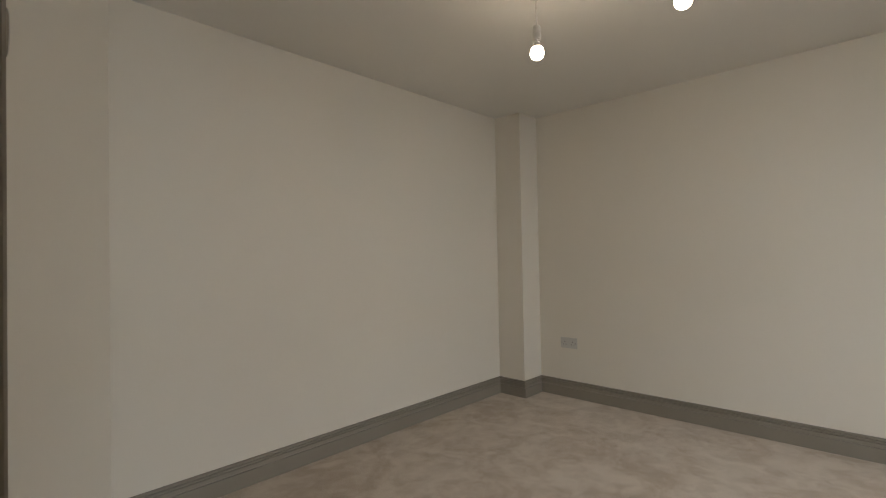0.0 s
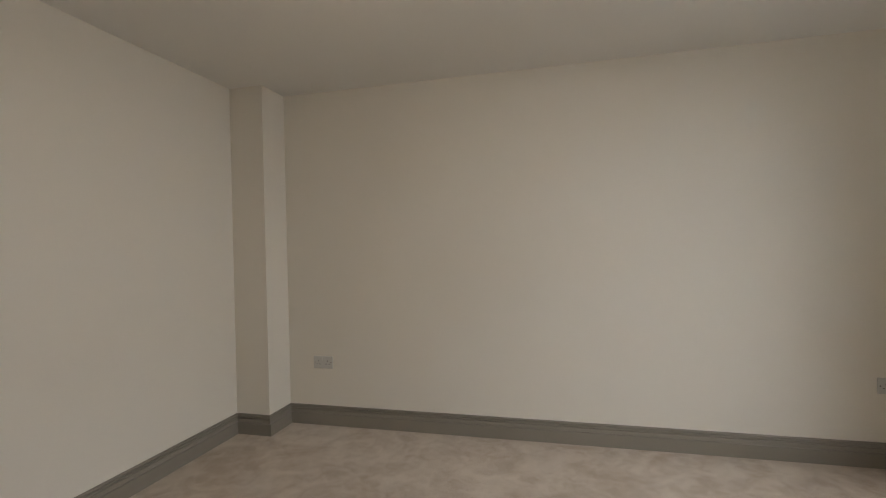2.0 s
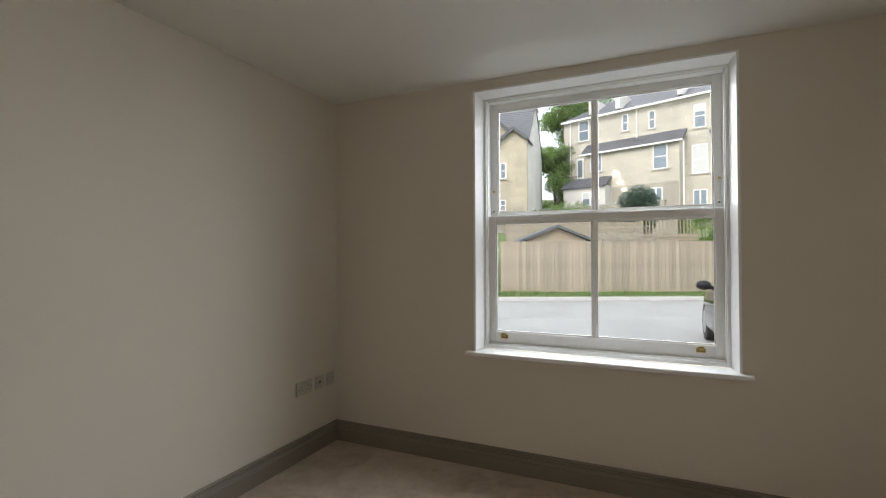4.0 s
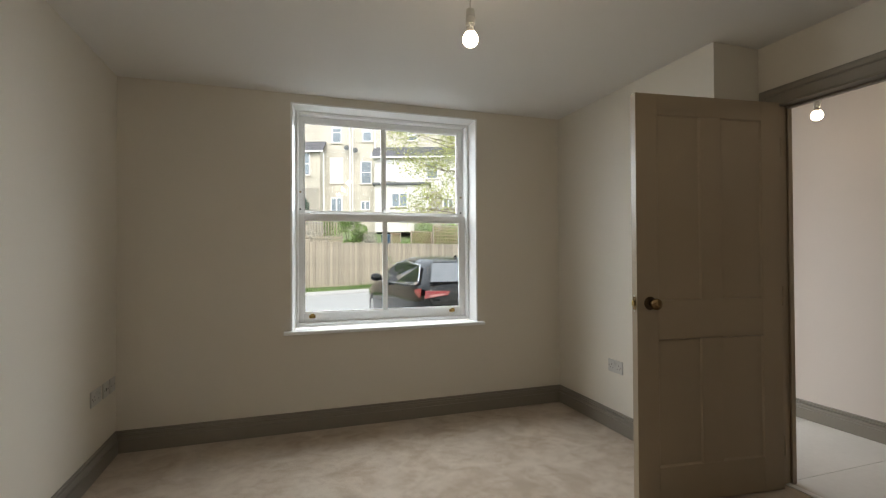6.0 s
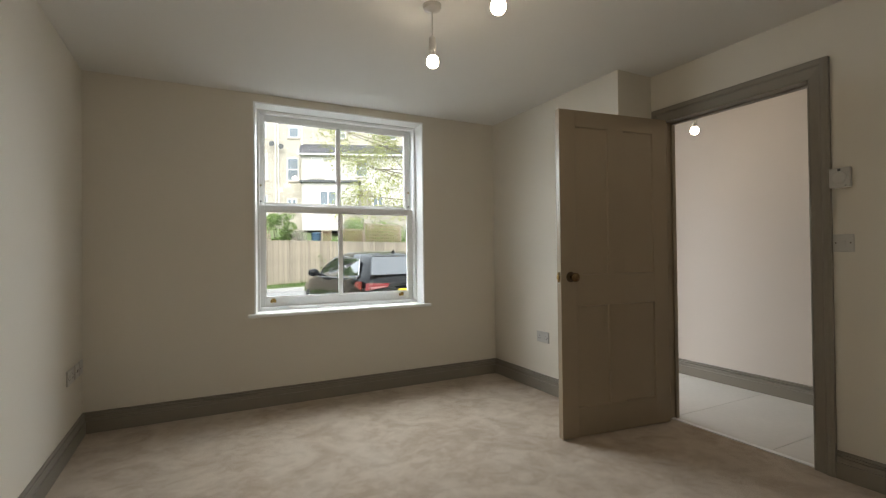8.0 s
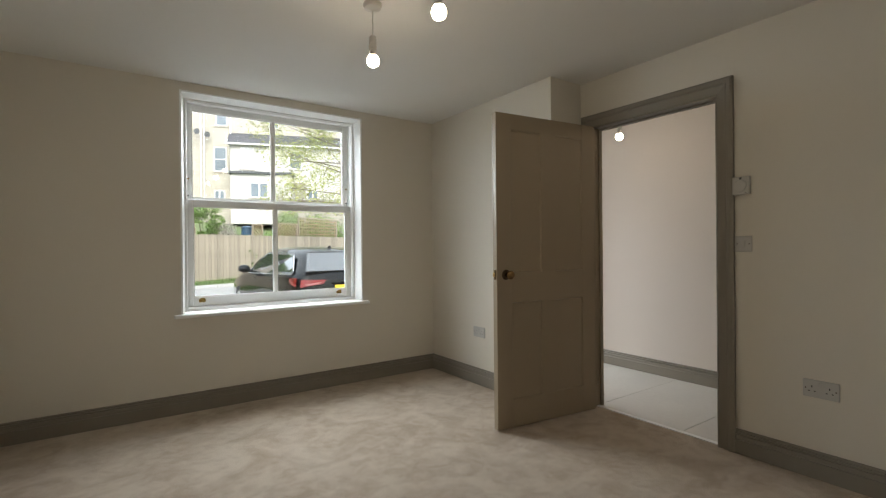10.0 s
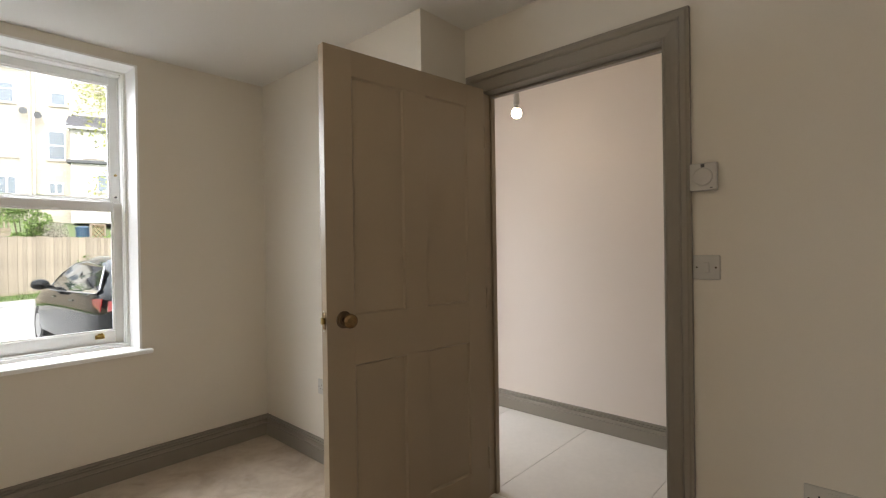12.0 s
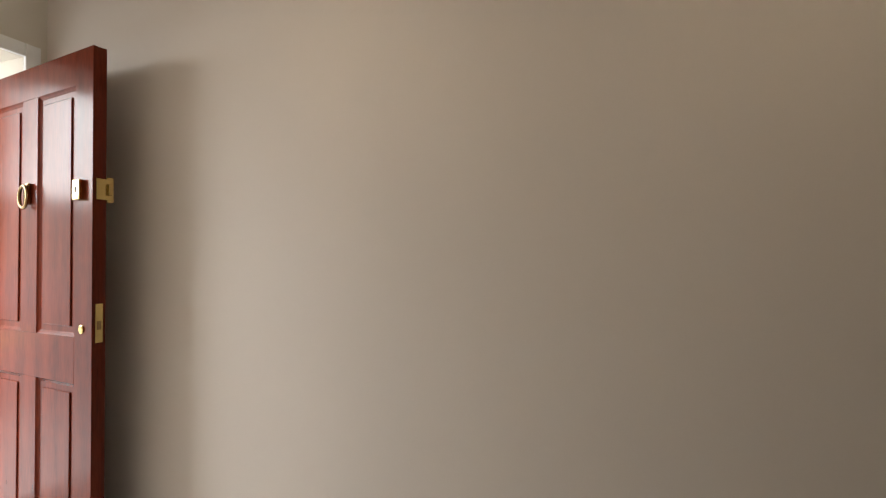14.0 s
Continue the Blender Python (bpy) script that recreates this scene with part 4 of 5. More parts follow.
part("balcony_door", one(0.7, -0.06, 7.1, 1.35, 0.0, 9.5, bevel=0.01), M["upvc"], h1)
part("balcony_glass", one(0.82, -0.07, 7.9, 1.23, -0.055, 9.35), M["pane"], h1)
part("balcony", one(0.4, -0.9, 7.0, 1.6, 0.0, 7.12), M["stone"], h1)
b = bmesh.new()
for i in range(9):
    slab(b, 0.4 + 0.145 * i, -0.9, 7.12, 0.43 + 0.145 * i, -0.87, 7.85)
slab(b, 0.4, -0.9, 7.85, 1.6, -0.86, 7.9)
part("balcony_rail", b, M["dark"], h1)
part("low_extension", one(0.5, -1.9, 3.0, 4.1, -1.0, 6.75), M["render"], h1)
b = bmesh.new()
pitched(b, 0.4, 4.2, -1.9, -0.95, 6.75, 7.5, over=0.15)
part("low_roof", b, M["slate"], h1)
house_window(h1, 2.15, 5.2, 3.6, 6.3, -1.9, "pair", 0.5)
part("rubble_wall", one(4.3, -1.06, 3.0, 9.25, -1.0, 6.6), M["rubble"], h1)
house_window(h1, 7.2, 5.2, 8.15, 6.25, -1.06, "pair", 0)
for x in (0.15, 5.9, 11.5):
    pipe(h1, x, 4.3, EZ)
pipe(h1, 9.6, 4.3, 9.4, -1.05)
part("gutter", one(-0.6, -0.4, EZ - 0.32, 11.7, -0.28, EZ - 0.18), M["upvc"], h1)

h2 = thing("terraced_house", mt, "pale stone terraced house with a white rendered rear extension", "house", "terrace")
part("wall", one(11.7, 0.05, 3.0, 30, 8, EZ), M["stone"], h2)
b = bmesh.new()
pitched(b, 11.7, 30, 0.05, 4.5, EZ, EZ + 2.6)
pitched(b, 11.7, 30, 9, 4.5, EZ, EZ + 2.6, over=-0.25)
part("roof", b, M["slate"], h2, "dark grey slate roof")
house_window(h2, 12.35, 7.05, 13.25, 8.9, 0.05, "sash", 0)
house_window(h2, 12.35, 4.9, 13.1, 5.65, 0.05, "pair", 0)
house_window(h2, 12.5, 10.5, 13.3, 12.1, 0.05, "sash", 0.5)
house_window(h2, 16.2, 10.5, 17.0, 12.1, 0.05, "sash", 0.8)
house_window(h2, 20.2, 10.5, 21.0, 12.1, 0.05, "sash", 0.3)
part("rear_extension", one(13.7, -1.2, 3.0, 21.5, 0.05, 9.05), M["render"], h2, "white rendered rear extension")
b = bmesh.new()
pitched(b, 13.5, 21.7, -1.2, 0.2, 9.05, 10.0)
part("extension_roof", b, M["slate"], h2)
part("bargeboard", one(13.42, -1.4, 9.0, 13.52, 0.1, 9.25), M["upvc"], h2)
part("gutter", one(13.4, -1.55, 8.85, 21.7, -1.45, 8.97), M["upvc"], h2)
part("lean_to", one(13.9, -2.2, 3.0, 18.0, -1.2, 6.6), M["render"], h2)
part("lean_to_roof", one(13.7, -2.4, 6.6, 18.2, -1.2, 6.78, bevel=0.02), M["felt"], h2)
house_window(h2, 14.4, 7.1, 15.3, 8.7, -1.2, "sash", 1.0)
house_window(h2, 15.15, 4.9, 16.4, 6.0, -2.2, "pair", 0)
part("brick_wall", one(18.1, -1.9, 3.0, 19.0, -1.2, 6.1), M["rubble"], h2)
house_window(h2, 19.1, 4.7, 19.9, 5.65, -1.2, "pair", 0)
house_window(h2, 17.8, 7.2, 18.7, 8.6, -1.2, "sash", 0)
for x in (11.72, 13.55):
    pipe(h2, x, 4.3, EZ - 0.2)
pipe(h2, 16.6, 6.8, 8.9, -1.26)
for x, z in ((11.3, 9.9), (12.0, 9.7)):
    d_ = part("satellite_dish", lathe(bmesh.new(), [(0.21, -0.45), (0.17, -0.41), (0.09, -0.385), (0.02, -0.38)], "y", (x, 0.0, z), 20), M["felt"], h2)
    part("arm", one(x - 0.02, -0.40, z - 0.02, x + 0.02, 0.05, z + 0.02), M["felt"], d_)

# gabled stone house; its rendered gable end faces the terrace
D3, N3 = Vector((0.995, 0.10, 0)), Vector((-0.10, 0.995, 0))
mg = Matrix.Translation((-6.43, 30.27, 0)) @ Matrix(((D3.x, N3.x, 0, 0), (D3.y, N3.y, 0, 0), (0, 0, 1, 0), (0, 0, 0, 1)))
h3 = thing("gabled_house", mg, "yellow stone house with slate roof and dark bargeboards", "house")
RZ, RY = 13.3, 4.2
part("wall", one(-9.0, 0, 2.0, 0.0, 8.4, 9.3), M["stone2"], h3)
b = bmesh.new()
pitched(b, -9.2, 0.12, 0, RY, 9.3, RZ)
pitched(b, -9.2, 0.12, 8.4, RY, 9.3, RZ, over=-0.2)
part("roof", b, M["slate"], h3, "grey slate roof")
b = bmesh.new()
prism(b, [(0.0, 9.3), (8.4, 9.3), (RY, RZ + 0.05)], -0.02, 0.10, m=Matrix(((0, 1, 0, 0), (1, 0, 0, 0), (0, 0, 1, 0), (0, 0, 0, 1))))
slab(b, -0.02, 0.02, 2.0, 0.10, 8.38, 9.3)
part("gable_wall", b, M["render"], h3, "pale rendered gable end")
st_ = part("chimney", one(-0.35, RY - 0.5, RZ - 0.5, 0.30, RY + 0.7, RZ + 1.1, bevel=0.03), M["render"], h3)
for y_ in (RY - 0.2, RY + 0.4):
    part("chimney_pot", lathe(bmesh.new(), [(0.13, 0), (0.11, 0.35), (0.14, 0.38), (0.13, 0.42)], "z", (0, y_, RZ + 1.1), 12), M["maroon"], st_)


def gable(h, left, apex, right, y, deep, soffit=0.28):
    """A wall gable between two feet and an apex, under dark bargeboards and its own little roof."""
    g = part("gable", prism(bmesh.new(), [left, right, apex], y, y + deep), M["stone2"], h)
    for foot in (left, right):
        dx, dz = foot[0] - apex[0], foot[1] - apex[1]
        e = (foot[0] + dx * 0.14, foot[1] + dz * 0.14)
        part("bargeboard", prism(bmesh.new(), [(e[0], e[1] - 0.10), (e[0], e[1] + 0.16), (apex[0], apex[1] + 0.20), (apex[0], apex[1] - 0.06)], y - soffit, y - soffit + 0.05), M["felt"], g)
        part("gable_roof", prism(bmesh.new(), [(e[0], e[1] + 0.06), (e[0], e[1] + 0.20), (apex[0], apex[1] + 0.24), (apex[0], apex[1] + 0.10)], y - soffit + 0.05, y + deep), M["slate"], g)


part("gable_bay", one(-3.5, -0.5, 2.0, 0.10, 0.0, 8.15), M["stone2"], h3)
gable(h3, (-3.5, 8.15), (-0.8, 10.15), (0.10, 9.45), -0.5, 2.4)
part("bay_cheek", prism(bmesh.new(), [(-3.4, 8.15), (0.10, 8.15), (0.10, 9.45)], -0.5, 0.02), M["stone2"], h3)
gable(h3, (-3.2, 10.0), (-2.16, 11.1), (-1.1, 10.0), 0.5, 2.0)
part("dormer_wall", one(-3.2, 0.5, 9.0, -1.1, 2.4, 10.0), M["stone2"], h3)
gable(h3, (-8.3, 9.7), (-7.0, 10.8), (-5.7, 9.7), -0.2, 2.4)
part("dormer_wall", one(-8.3, -0.2, 5.6, -5.7, 0.5, 9.7), M["stone2"], h3)
house_window(h3, -7.44, 8.2, -6.24, 9.8, -0.2, "stone", 0)
house_window(h3, -6.58, 5.8, -5.8, 7.3, -0.2, "stone", 0)
house_window(h3, -2.6, 9.15, -1.8, 9.95, 0.5, "stone", 0)
house_window(h3, -1.8, 6.7, -1.36, 7.85, -0.5, "sash", 0)
house_window(h3, -1.8, 4.4, -1.39, 5.2, -0.5, "sash", 0)
for x in (-5.17, -4.19):
    house_window(h3, x, 6.3, x + 0.44, 7.8, 0.0, "sash", 0)
house_window(h3, -5.6, 4.1, -5.2, 4.6, 0.0, "sash", 0)
part("porch_door", one(-6.7, -0.05, 2.8, -6.24, 0.0, 4.6), M["felt"], h3)
part("side_wing", one(-12.5, -1.6, 2.0, -6.9, -0.2, 7.2), M["stone2"], h3)
b = bmesh.new()
pitched(b, -12.6, -6.8, -1.6, -0.1, 7.2, 8.2)
part("wing_roof", b, M["slate"], h3)
for x in (-8.14, -7.6):
    house_window(h3, x, 6.0, x + 0.26, 7.0, -1.6, "sash", 0)
pipe(h3, -3.65, 3.0, 9.2, -0.1, "felt")
part("gutter", one(-5.6, -0.36, 9.05, -3.3, -0.26, 9.17), M["felt"], h3)

rubble_run(mt @ Matrix.Translation((0, -3.2, 0)), -3.0, 9.0, 2.0, 5.0, "rubble stone garden wall below the terrace")
rubble_run(mt @ Matrix.Translation((0, -3.0, 0)), 17.0, 24.0, 2.0, 4.7, "rubble stone garden wall below the terrace")

rubble_run(mg @ Matrix.Translation((0, -2.2, 0)), -6.0, 4.5, 1.5, 4.0, "rubble stone garden wall below the gabled house")
rubble_run(mg @ Matrix.Translation((0, -5.4, 0)), -4.0, 9.0, 1.0, 3.15, "low rubble stone garden wall on the slope")

# gardens behind the fence, placed along and behind it
def yard(s, d):
    p = F0 + FD * s + FN * d
    return (p.x, p.y, lie(d))


def at_yard(s, d, z, a=0.0):
    return Matrix.Translation((*yard(s, d)[:2], z)) @ Matrix(((FD.x, FN.x, 0, 0), (FD.y, FN.y, 0, 0), (0, 0, 1, 0), (0, 0, 0, 1))) @ pose(0, 0, 0, 0, 0, a)


shed = thing("garden_shed", at_yard(-0.9, 1.6, 0.38), "timber garden shed with grey felt roof", "shed")
part("body", one(-1.15, 0, -0.5, 1.15, 1.8, 1.45), M["timber"], shed)
b = bmesh.new()
for s_ in (-1, 1):
    prism(b, [(s_ * 1.45, 1.36), (s_ * 1.45, 1.46), (0, 2.05), (0, 1.93)], -0.15, 1.95)
part("roof", b, M["felt"], shed)
part("gable_end", prism(bmesh.new(), [(-1.15, 1.45), (1.15, 1.45), (0, 1.93)], 0.01, 0.05), M["timber"], shed)
back = thing("upper_fence", at_yard(-0.6, 3.6, 1.22), "horizontal board fence on the upper terrace", "fence")
for i in range(9):
    part("board", one(-2.0, -0.012, 0.1 + 0.15 * i, 3.8, 0.012, 0.24 + 0.15 * i), M["fence"], back)
for i in range(4):
    part("post", one(-2.0 + 1.9 * i, 0.014, -0.8, -1.9 + 1.9 * i, 0.11, 1.5), M["timber"], back)
sh2 = thing("low_shed", at_yard(-6.2, 1.0, 0.27), "maroon low shed with flat felt roof", "shed")
part("body", one(-1.6, 0, -0.4, 1.6, 1.4, 1.55), M["maroon"], sh2)
part("roof", one(-1.75, -0.15, 1.55, 1.75, 1.55, 1.70, bevel=0.02), M["felt"], sh2)
deck = thing("timber_deck", at_yard(4.75, 4.2, 1.43), "raised grey timber deck with railing and steps", "deck")
for i in range(-3, 6):
    part("board", one(-1.6, -0.02, -0.2 + 0.16 * i, 1.2, 0.02, -0.06 + 0.16 * i), M["timber"], deck)
part("platform", one(-1.6, 0.02, 0.66, 1.2, 2.5, 0.74), M["timber"], deck)
for i in range(19):
    part("baluster", one(-1.58 + 0.15 * i, 0.0, 0.74, -1.54 + 0.15 * i, 0.04, 1.55), M["timber"], deck)
part("handrail", one(-1.62, -0.03, 1.55, 1.22, 0.07, 1.61, bevel=0.01), M["timber"], deck)


def trellis(s, d, w, z0, z1, diag):
    t_ = thing("trellis", at_yard(s, d, 0.0), "timber trellis panel above the fence", "trellis", "trellis panels")
    for q in ((0, z0, 0.06, z1), (w - 0.06, z0, w, z1)):
        part("post", one(q[0], 0, lie(d) - 0.1, q[2], 0.06, q[3]), M["timber"], t_)
    for z in (z0, z1 - 0.05):
        part("rail", one(0.06, 0.005, z, w - 0.06, 0.045, z + 0.05), M["timber"], t_)
    b_ = bmesh.new()
    if diag:
        n = int((w + z1 - z0) / 0.17)
        for k in range(n):
            for s_ in (1, -1):
                x0 = k * 0.17 - (z1 - z0)
                pts = []
                for tt in (0.0, 1.0):
                    x = x0 + tt * (z1 - z0)
                    pts.append((x, z0 + tt * (z1 - z0)))
                (xa, za), (xb, zb) = pts
                if xa < 0.06:
                    za, xa = za + (0.06 - xa), 0.06
                if xb > w - 0.06:
                    zb, xb = zb - (xb - w + 0.06), w - 0.06
                if xb - xa < 0.05:
                    continue
                if s_ < 0:
                    xa, xb = w - xa, w - xb
                limb(b_, (xa, 0.02 + 0.006 * s_, za), (xb, 0.02 + 0.006 * s_, zb), 0.020, 0.020, 4)
    else:
        k = 0.16
        while k < w - 0.1:
            slab(b_, k, 0.010, z0 + 0.05, k + 0.04, 0.022, z1 - 0.05)
            k += 0.16
        k = z0 + 0.16
        while k < z1 - 0.1:
            slab(b_, 0.06, 0.024, k, w - 0.06, 0.036, k + 0.04)
            k += 0.16
    part("lattice", b_, M["lath"], t_)


trellis(7.46, 0.6, 1.34, 1.70, 2.36, True)
trellis(8.86, 0.6, 2.60, 1.70, 2.68, False)
trellis(6.90, 1.4, 0.58, 1.70, 2.30, True)
wb_ = thing("water_butt", at_yard(7.05, 2.0, lie(2.0)) @ Matrix.Diagonal((0.72, 0.72, 0.97, 1)), "blue plastic water butt with ribs", "water butt")
part("barrel", lathe(bmesh.new(), [(0.30, 0.0), (0.36, 0.15), (0.36, 0.5), (0.38, 0.52), (0.38, 0.56), (0.36, 0.58), (0.36, 1.2), (0.38, 1.22), (0.38, 1.26), (0.33, 1.35), (0.33, 1.8)], "z", (0, 0, 0), 24), M["butt"], wb_)
part("lid", lathe(bmesh.new(), [(0.37, 1.8), (0.37, 1.86), (0.1, 1.92)], "z", (0, 0, 0), 24), M["butt"], wb_)
for i, (s, d, w, h, m_, lab, n, sz) in enumerate((
        (2.2, 1.7, 2.6, 1.9, "leaf_p", "pale flowering shrub above the fence", 5200, 0.04),
        (4.2, 7.5, 1.9, 3.3, "leaf_d", "dense dark green bush in the terraced garden", 15000, 0.06),
        (5.8, 3.0, 0.9, 3.3, "leaf", "tall green climber on a post", 5000, 0.05),
        (6.3, 2.2, 1.1, 2.1, "leaf_p", "silvery loose shrub above the fence", 4800, 0.04),
        (11.0, 3.4, 2.0, 2.5, "leaf", "green hedge behind the trellis", 6500, 0.055),
        (13.0, 2.2, 3.0, 2.8, "leaf", "green hedge behind the trellis", 6500, 0.055),
        (-8.8, 2.0, 2.2, 2.0, "leaf", "leafy green shrub behind the fence", 5500, 0.055),
        (-4.6, 4.2, 2.4, 1.9, "leaf", "leafy green shrub behind the fence", 7000, 0.055),
        (-10.5, 2.2, 1.6, 1.8, "leaf", "leafy green shrub behind the fence", 4000, 0.055),
        (-3.6, 9.5, 2.6, 1.6, "leaf", "low green shrub on the garden terrace", 4500, 0.055),
        (0.2, 8.6, 2.0, 1.4, "leaf", "low green shrub on the garden terrace", 4000, 0.055),
        (1.6, 11.5, 2.8, 1.8, "leaf", "low green shrub on the garden terrace", 5000, 0.06),
        (-1.6, 12.6, 2.2, 1.5, "leaf_p", "pale flowering shrub on the garden terrace", 4000, 0.05),
        (7.4, 10.0, 3.0, 1.8, "leaf", "low green shrub on the garden terrace", 5000, 0.06),
        (11.6, 2.6, 2.4, 2.6, "leaf", "green hedge behind the trellis", 5500, 0.055),
        (5.8, 0.5, 1.0, 1.9, "leaf", "climber spilling over the fence", 900, 0.06),
        (7.5, 0.5, 0.8, 1.95, "leaf", "climber spilling over the fence", 1300, 0.06))):
    shrub(yard(s, d), w, h, 40 + i, M[m_], lab, n, sz)
tree((8.6, 13.2, GZ + 0.1), 8.2, 3.9, 5, M["leaf_y"], "thin-leaved tree turning yellow-green", 12500, 0.044, low=0.33, nlimb=15, rad=0.10, lean=math.pi * 0.98, nsub=4, rclump=0.55)
tree((-5.6, 44.0, 4.2), 13.5, 4.0, 8, M["leaf"], "tall green broadleaf tree behind the houses", 44000, 0.11, low=0.2, nlimb=16, rad=0.3, nsub=4, rclump=1.3)
tree((-6.3, 39.6, 4.2), 6.5, 1.8, 21, M["leaf"], "leafy green tree between the stone houses", 30000, 0.085, low=0.12, nlimb=14, rad=0.16, nsub=4, rclump=0.8)
tree((-2.0, 56.0, 6.0), 17.0, 6.0, 9, M["leaf"], "tall green broadleaf tree behind the houses", 24000, 0.15, low=0.25, nlimb=16, rad=0.35, nsub=4, rclump=1.7)
tree((12.0, 58.0, 7.0), 16.0, 6.0, 12, M["leaf"], "tall green broadleaf tree behind the houses", 22000, 0.15, low=0.25, nlimb=14, rad=0.35, nsub=4, rclump=1.7)
tree((-12.5, 23.2, 2.6), 11.5, 1.9, 10, M["leaf_d"], "tall dark conifer beside the stone house", 52000, 0.070, low=0.06, nlimb=34, rad=0.28, nsub=7, rclump=0.75)


# ---- parked car: x to its right, y forward, z up ----
CM = Matrix.Translation((2.93, 3.50, GZ + 0.006)) @ pose(0, 0, 0, 0, 0, 2.5)
car_ = thing("parked_car", CM, "glossy black hatchback car parked on the drive", "car")
CWD = 1.79
STN = [  # y, half width low, half width belt, belt height, roof half width, roof height, bottom
    (0.00, 0.70, 0.74, 0.92, 0.50, 0.93, 0.38), (0.10, 0.80, 0.83, 0.97, 0.54, 1.06, 0.26), (0.35, 0.87, 0.875, 0.98, 0.565, 1.27, 0.22), (0.70, 0.895, 0.89, 0.97, 0.585, 1.385, 0.20),
    (1.20, 0.895, 0.895, 0.96, 0.60, 1.425, 0.20), (1.80, 0.895, 0.895, 0.945, 0.605, 1.43, 0.20), (2.35, 0.895, 0.89, 0.93, 0.59, 1.385, 0.20), (2.85, 0.895, 0.885, 0.92, 0.55, 1.20, 0.20),
    (3.25, 0.89, 0.875, 0.91, 0.52, 0.985, 0.20), (3.70, 0.875, 0.82, 0.86, 0.50, 0.90, 0.22), (4.15, 0.82, 0.72, 0.74, 0.45, 0.77, 0.25), (4.34, 0.64, 0.60, 0.62, 0.40, 0.64, 0.30)]
b = bmesh.new()
rings = []
for y, wl, wb, zb, wr, zr, z0 in STN:
    half = [(0.0, z0), (wl * 0.86, z0), (wl, z0 + 0.10), (wl, 0.55), (wl * 0.985, 0.68), (wb, zb - 0.05), (wb - 0.03, zb), (wr + (wb - wr) * 0.42, zb + (zr - zb) * 0.55), (wr + 0.03, zr - 0.06 * min(1, (zr - zb) * 4)), (wr * 0.75, zr), (0.0, zr + 0.015)]
    rings.append([b.verts.new((CWD / 2 + x, y, z)) for x, z in half] + [b.verts.new((CWD / 2 - x, y, z)) for x, z in half[-2:0:-1]])
nn = len(rings[0])
for r, q in zip(rings, rings[1:]):
    for i in range(nn):
        b.faces.new((r[i], r[(i + 1) % nn], q[(i + 1) % nn], q[i]))
b.faces.new(rings[0])
b.faces.new(rings[-1][::-1])
bmesh.ops.recalc_face_normals(b, faces=b.faces)
body = part("body", b, M["car"], car_, smooth=True)


def skin(pts, push, material, name, parent, label="", th=0.012):
    """A small curved panel that lies just proud of the bodywork."""
    b_ = bmesh.new()
    a = [b_.verts.new(Vector(p) + Vector(push) * 0.4) for p in pts]
    c = [b_.verts.new(Vector(p) + Vector(push)) for p in pts]
    n = len(a)
    b_.faces.new(c)
    b_.faces.new(a[::-1])
    for i in range(n):
        b_.faces.new((a[i], a[(i + 1) % n], c[(i + 1) % n], c[i]))
    bmesh.ops.recalc_face_normals(b_, faces=b_.faces)
    return part(name, b_, material, parent, label)


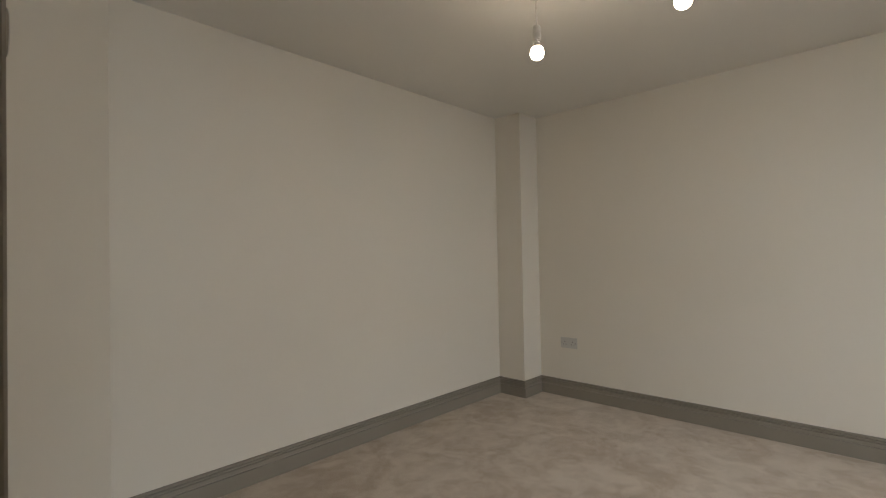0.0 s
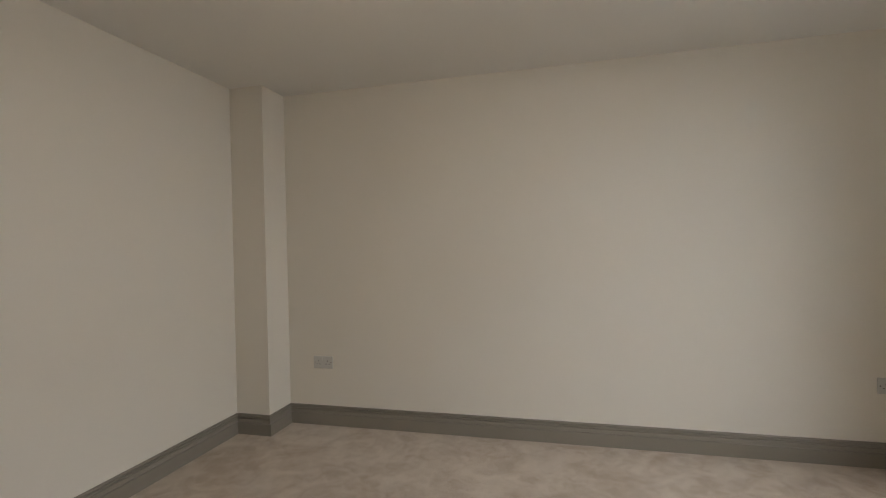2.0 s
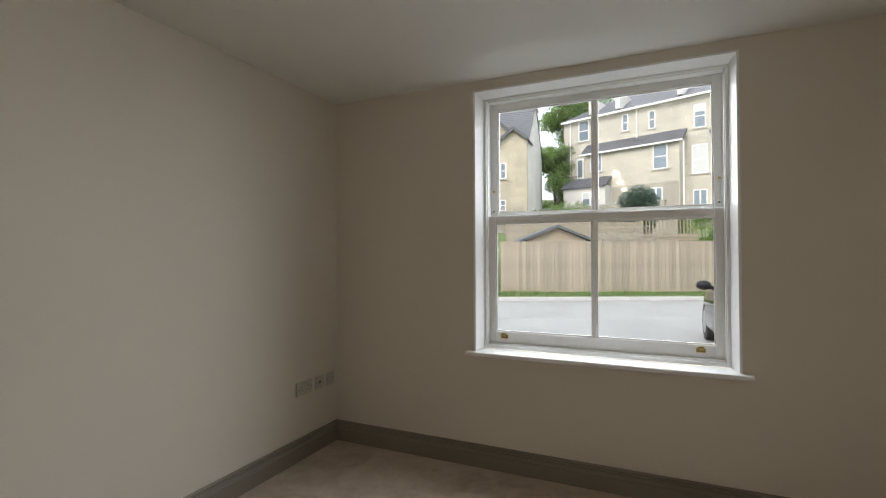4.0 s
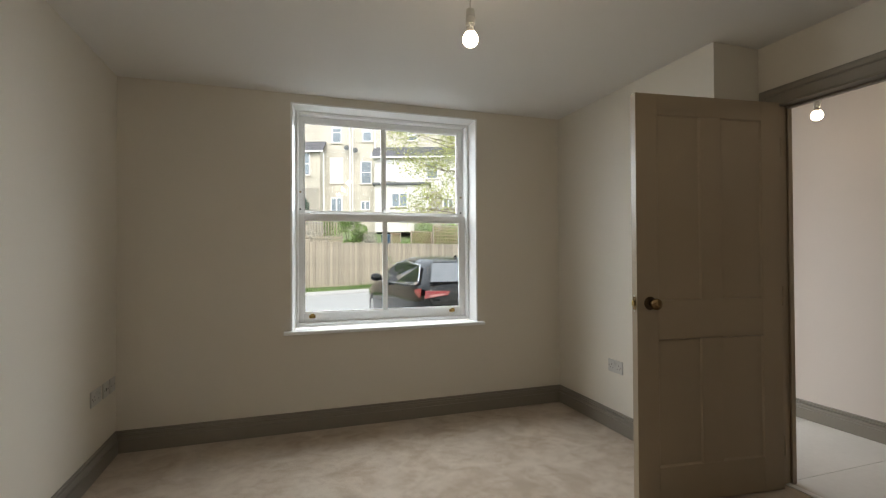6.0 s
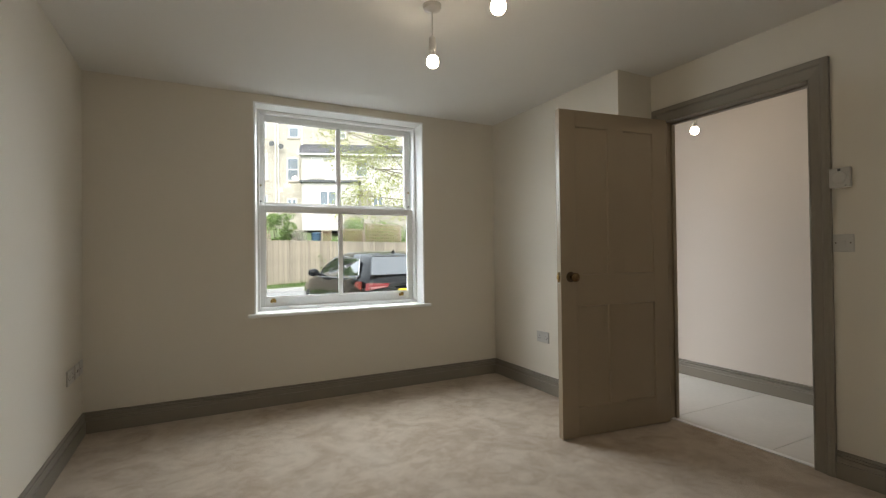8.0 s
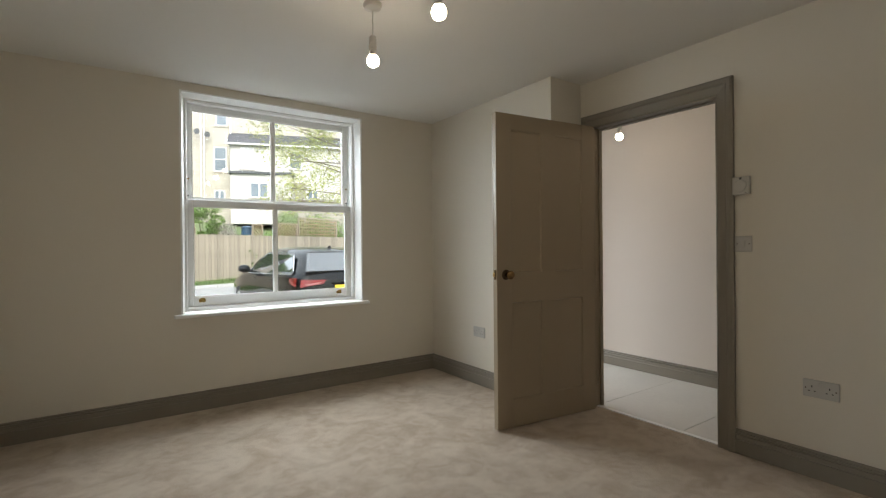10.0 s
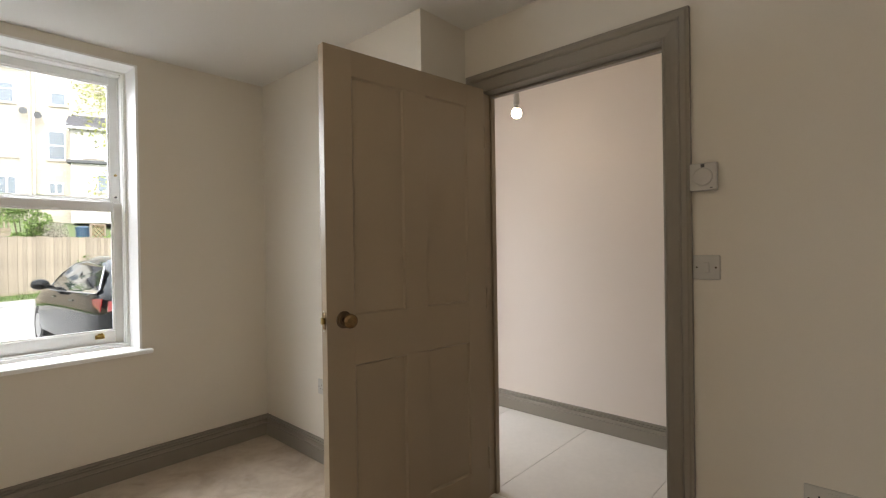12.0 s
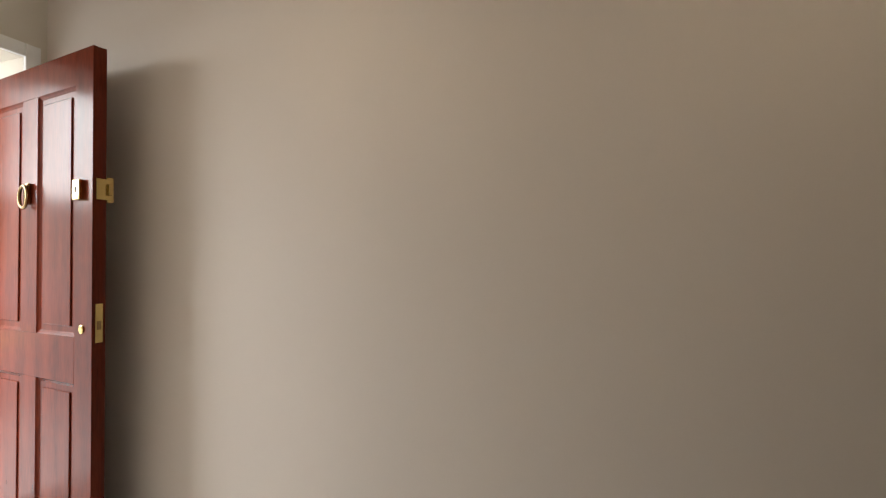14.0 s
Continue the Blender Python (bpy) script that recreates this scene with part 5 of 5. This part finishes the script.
for sd in (0, 1):
    fx = (lambda x: x) if sd == 0 else (lambda x: CWD - x)
    px = -0.02 if sd == 0 else 0.02
    sw = [(fx(0.095), 0.34, 1.03), (fx(0.052), 0.32, 0.992), (fx(0.045), 1.55, 0.965), (fx(0.05), 2.75, 0.94), (fx(0.15), 2.45, 1.16), (fx(0.235), 2.10, 1.31), (fx(0.245), 1.5, 1.345), (fx(0.228), 0.66, 1.280)]
    sg = skin([sw[0], sw[1], sw[2], sw[7]], (px, 0, 0.008), M["car_glass"], "side_window", car_)
    skin([sw[2], sw[3], sw[4], sw[5], sw[6], sw[7]], (px, 0, 0.008), M["car_glass"], "side_window", car_)
    cb = bmesh.new()
    line = [sw[1], sw[2], sw[3]]
    for a_, c_ in zip(line, line[1:]):
        limb(cb, Vector(a_) + Vector((px, 0, 0)), Vector(c_) + Vector((px, 0, 0)), 0.010, 0.010, 6)
    line = [sw[0], sw[7], sw[6], sw[5], sw[4], sw[3]]
    for a_, c_ in zip(line, line[1:]):
        limb(cb, Vector(a_) + Vector((px, 0, 0.008)), Vector(c_) + Vector((px, 0, 0.008)), 0.009, 0.009, 6)
    part("window_trim", cb, M["chrome"], car_, "bright chrome window trim")
    for y_ in (1.22, 2.20):
        part("door_handle", one(fx(-0.008), y_, 0.845, fx(0.03), y_ + 0.20, 0.875, bevel=0.008), M["car"], car_)
    mb = bmesh.new()
    lathe(mb, [(0.02, -0.02), (0.085, 0.0), (0.10, 0.06), (0.085, 0.13), (0.03, 0.17)], "y", (0, 0, 0), 18, m=Matrix.Translation((fx(-0.10), 2.52, 1.02)) @ Matrix.Diagonal((1.15, 1, 0.80, 1)))
    limb(mb, (fx(0.05), 2.60, 0.97), (fx(-0.05), 2.58, 0.99), 0.03, 0.025, 8)
    part("wing_mirror", mb, M["car"], car_, "black wing mirror", smooth=True)
    lampo = [(fx(0.02), 0.05, 0.80), (fx(0.015), 0.32, 0.86), (fx(0.02), 0.32, 0.93), (fx(0.045), 0.07, 0.945)]
    skin(lampo, (px * 1.2, -0.02, 0), M["lamp_red"], "rear_lamp", car_, "red rear lamp")
    lamp2 = [(fx(0.065), 0.06, 0.795), (fx(0.08), 0.06, 0.915), (fx(0.46), -0.005, 0.905), (fx(0.42), -0.005, 0.845)]
    l2 = skin(lamp2, (0, -0.060, 0), M["lamp_red"], "rear_lamp", car_, "red rear lamp")
    skin([(fx(0.14), 0.03, 0.815), (fx(0.14), 0.03, 0.85), (fx(0.38), -0.005, 0.870), (fx(0.36), -0.005, 0.852)], (0, -0.070, 0), M["lamp_white"], "clear_strip", l2)
    for y_ in (0.82, 3.45):
        wh = part("wheel", lathe(bmesh.new(), [(0.20, 0.0), (0.31, 0.005), (0.32, 0.03), (0.32, 0.17), (0.31, 0.20), (0.2, 0.205)], "x", (fx(0.01) - (0.205 if sd else 0) + 0.0, y_, 0.32), 28), M["rubber"], car_)
        part("rim", lathe(bmesh.new(), [(0.03, -0.006), (0.20, 0.0), (0.21, 0.012), (0.21, 0.2), (0.03, 0.21)], "x", (fx(0.01) - (0.205 if sd else 0), y_, 0.32), 20), M["alloy"], wh)
rw = [(0.17, 0.11, 0.990), (1.62, 0.11, 0.990), (1.47, 0.43, 1.280), (0.32, 0.43, 1.280)]
skin(rw, (0, -0.075, 0.055), M["car_glass"], "rear_window", car_, "dark tinted rear window")
part("roof_spoiler", one(0.42, 0.36, 1.315, 1.37, 0.62, 1.352, bevel=0.012), M["car"], car_)
part("aerial_fin", prism(bmesh.new(), [(0.0, 0.0), (0.16, 0.0), (0.03, 0.07)], -0.015, 0.015, m=Matrix.Translation((CWD / 2, 0.75, 1.385)) @ pose(0, 0, 0, 0, 0, 90)), M["car"], car_)
part("number_plate", one(0.635, -0.018, 0.70, 1.155, -0.002, 0.81, bevel=0.003), M["plate"], car_, "yellow rear number plate")
part("bumper", one(0.16, -0.06, 0.36, CWD - 0.16, 0.08, 0.60, bevel=0.05), M["car"], car_)
for x in (0.20, 0.245, 0.285):
    part("badge", one(x, -0.005 + 0.04, 0.735, x + 0.03, 0.055, 0.765), M["chrome"], car_)
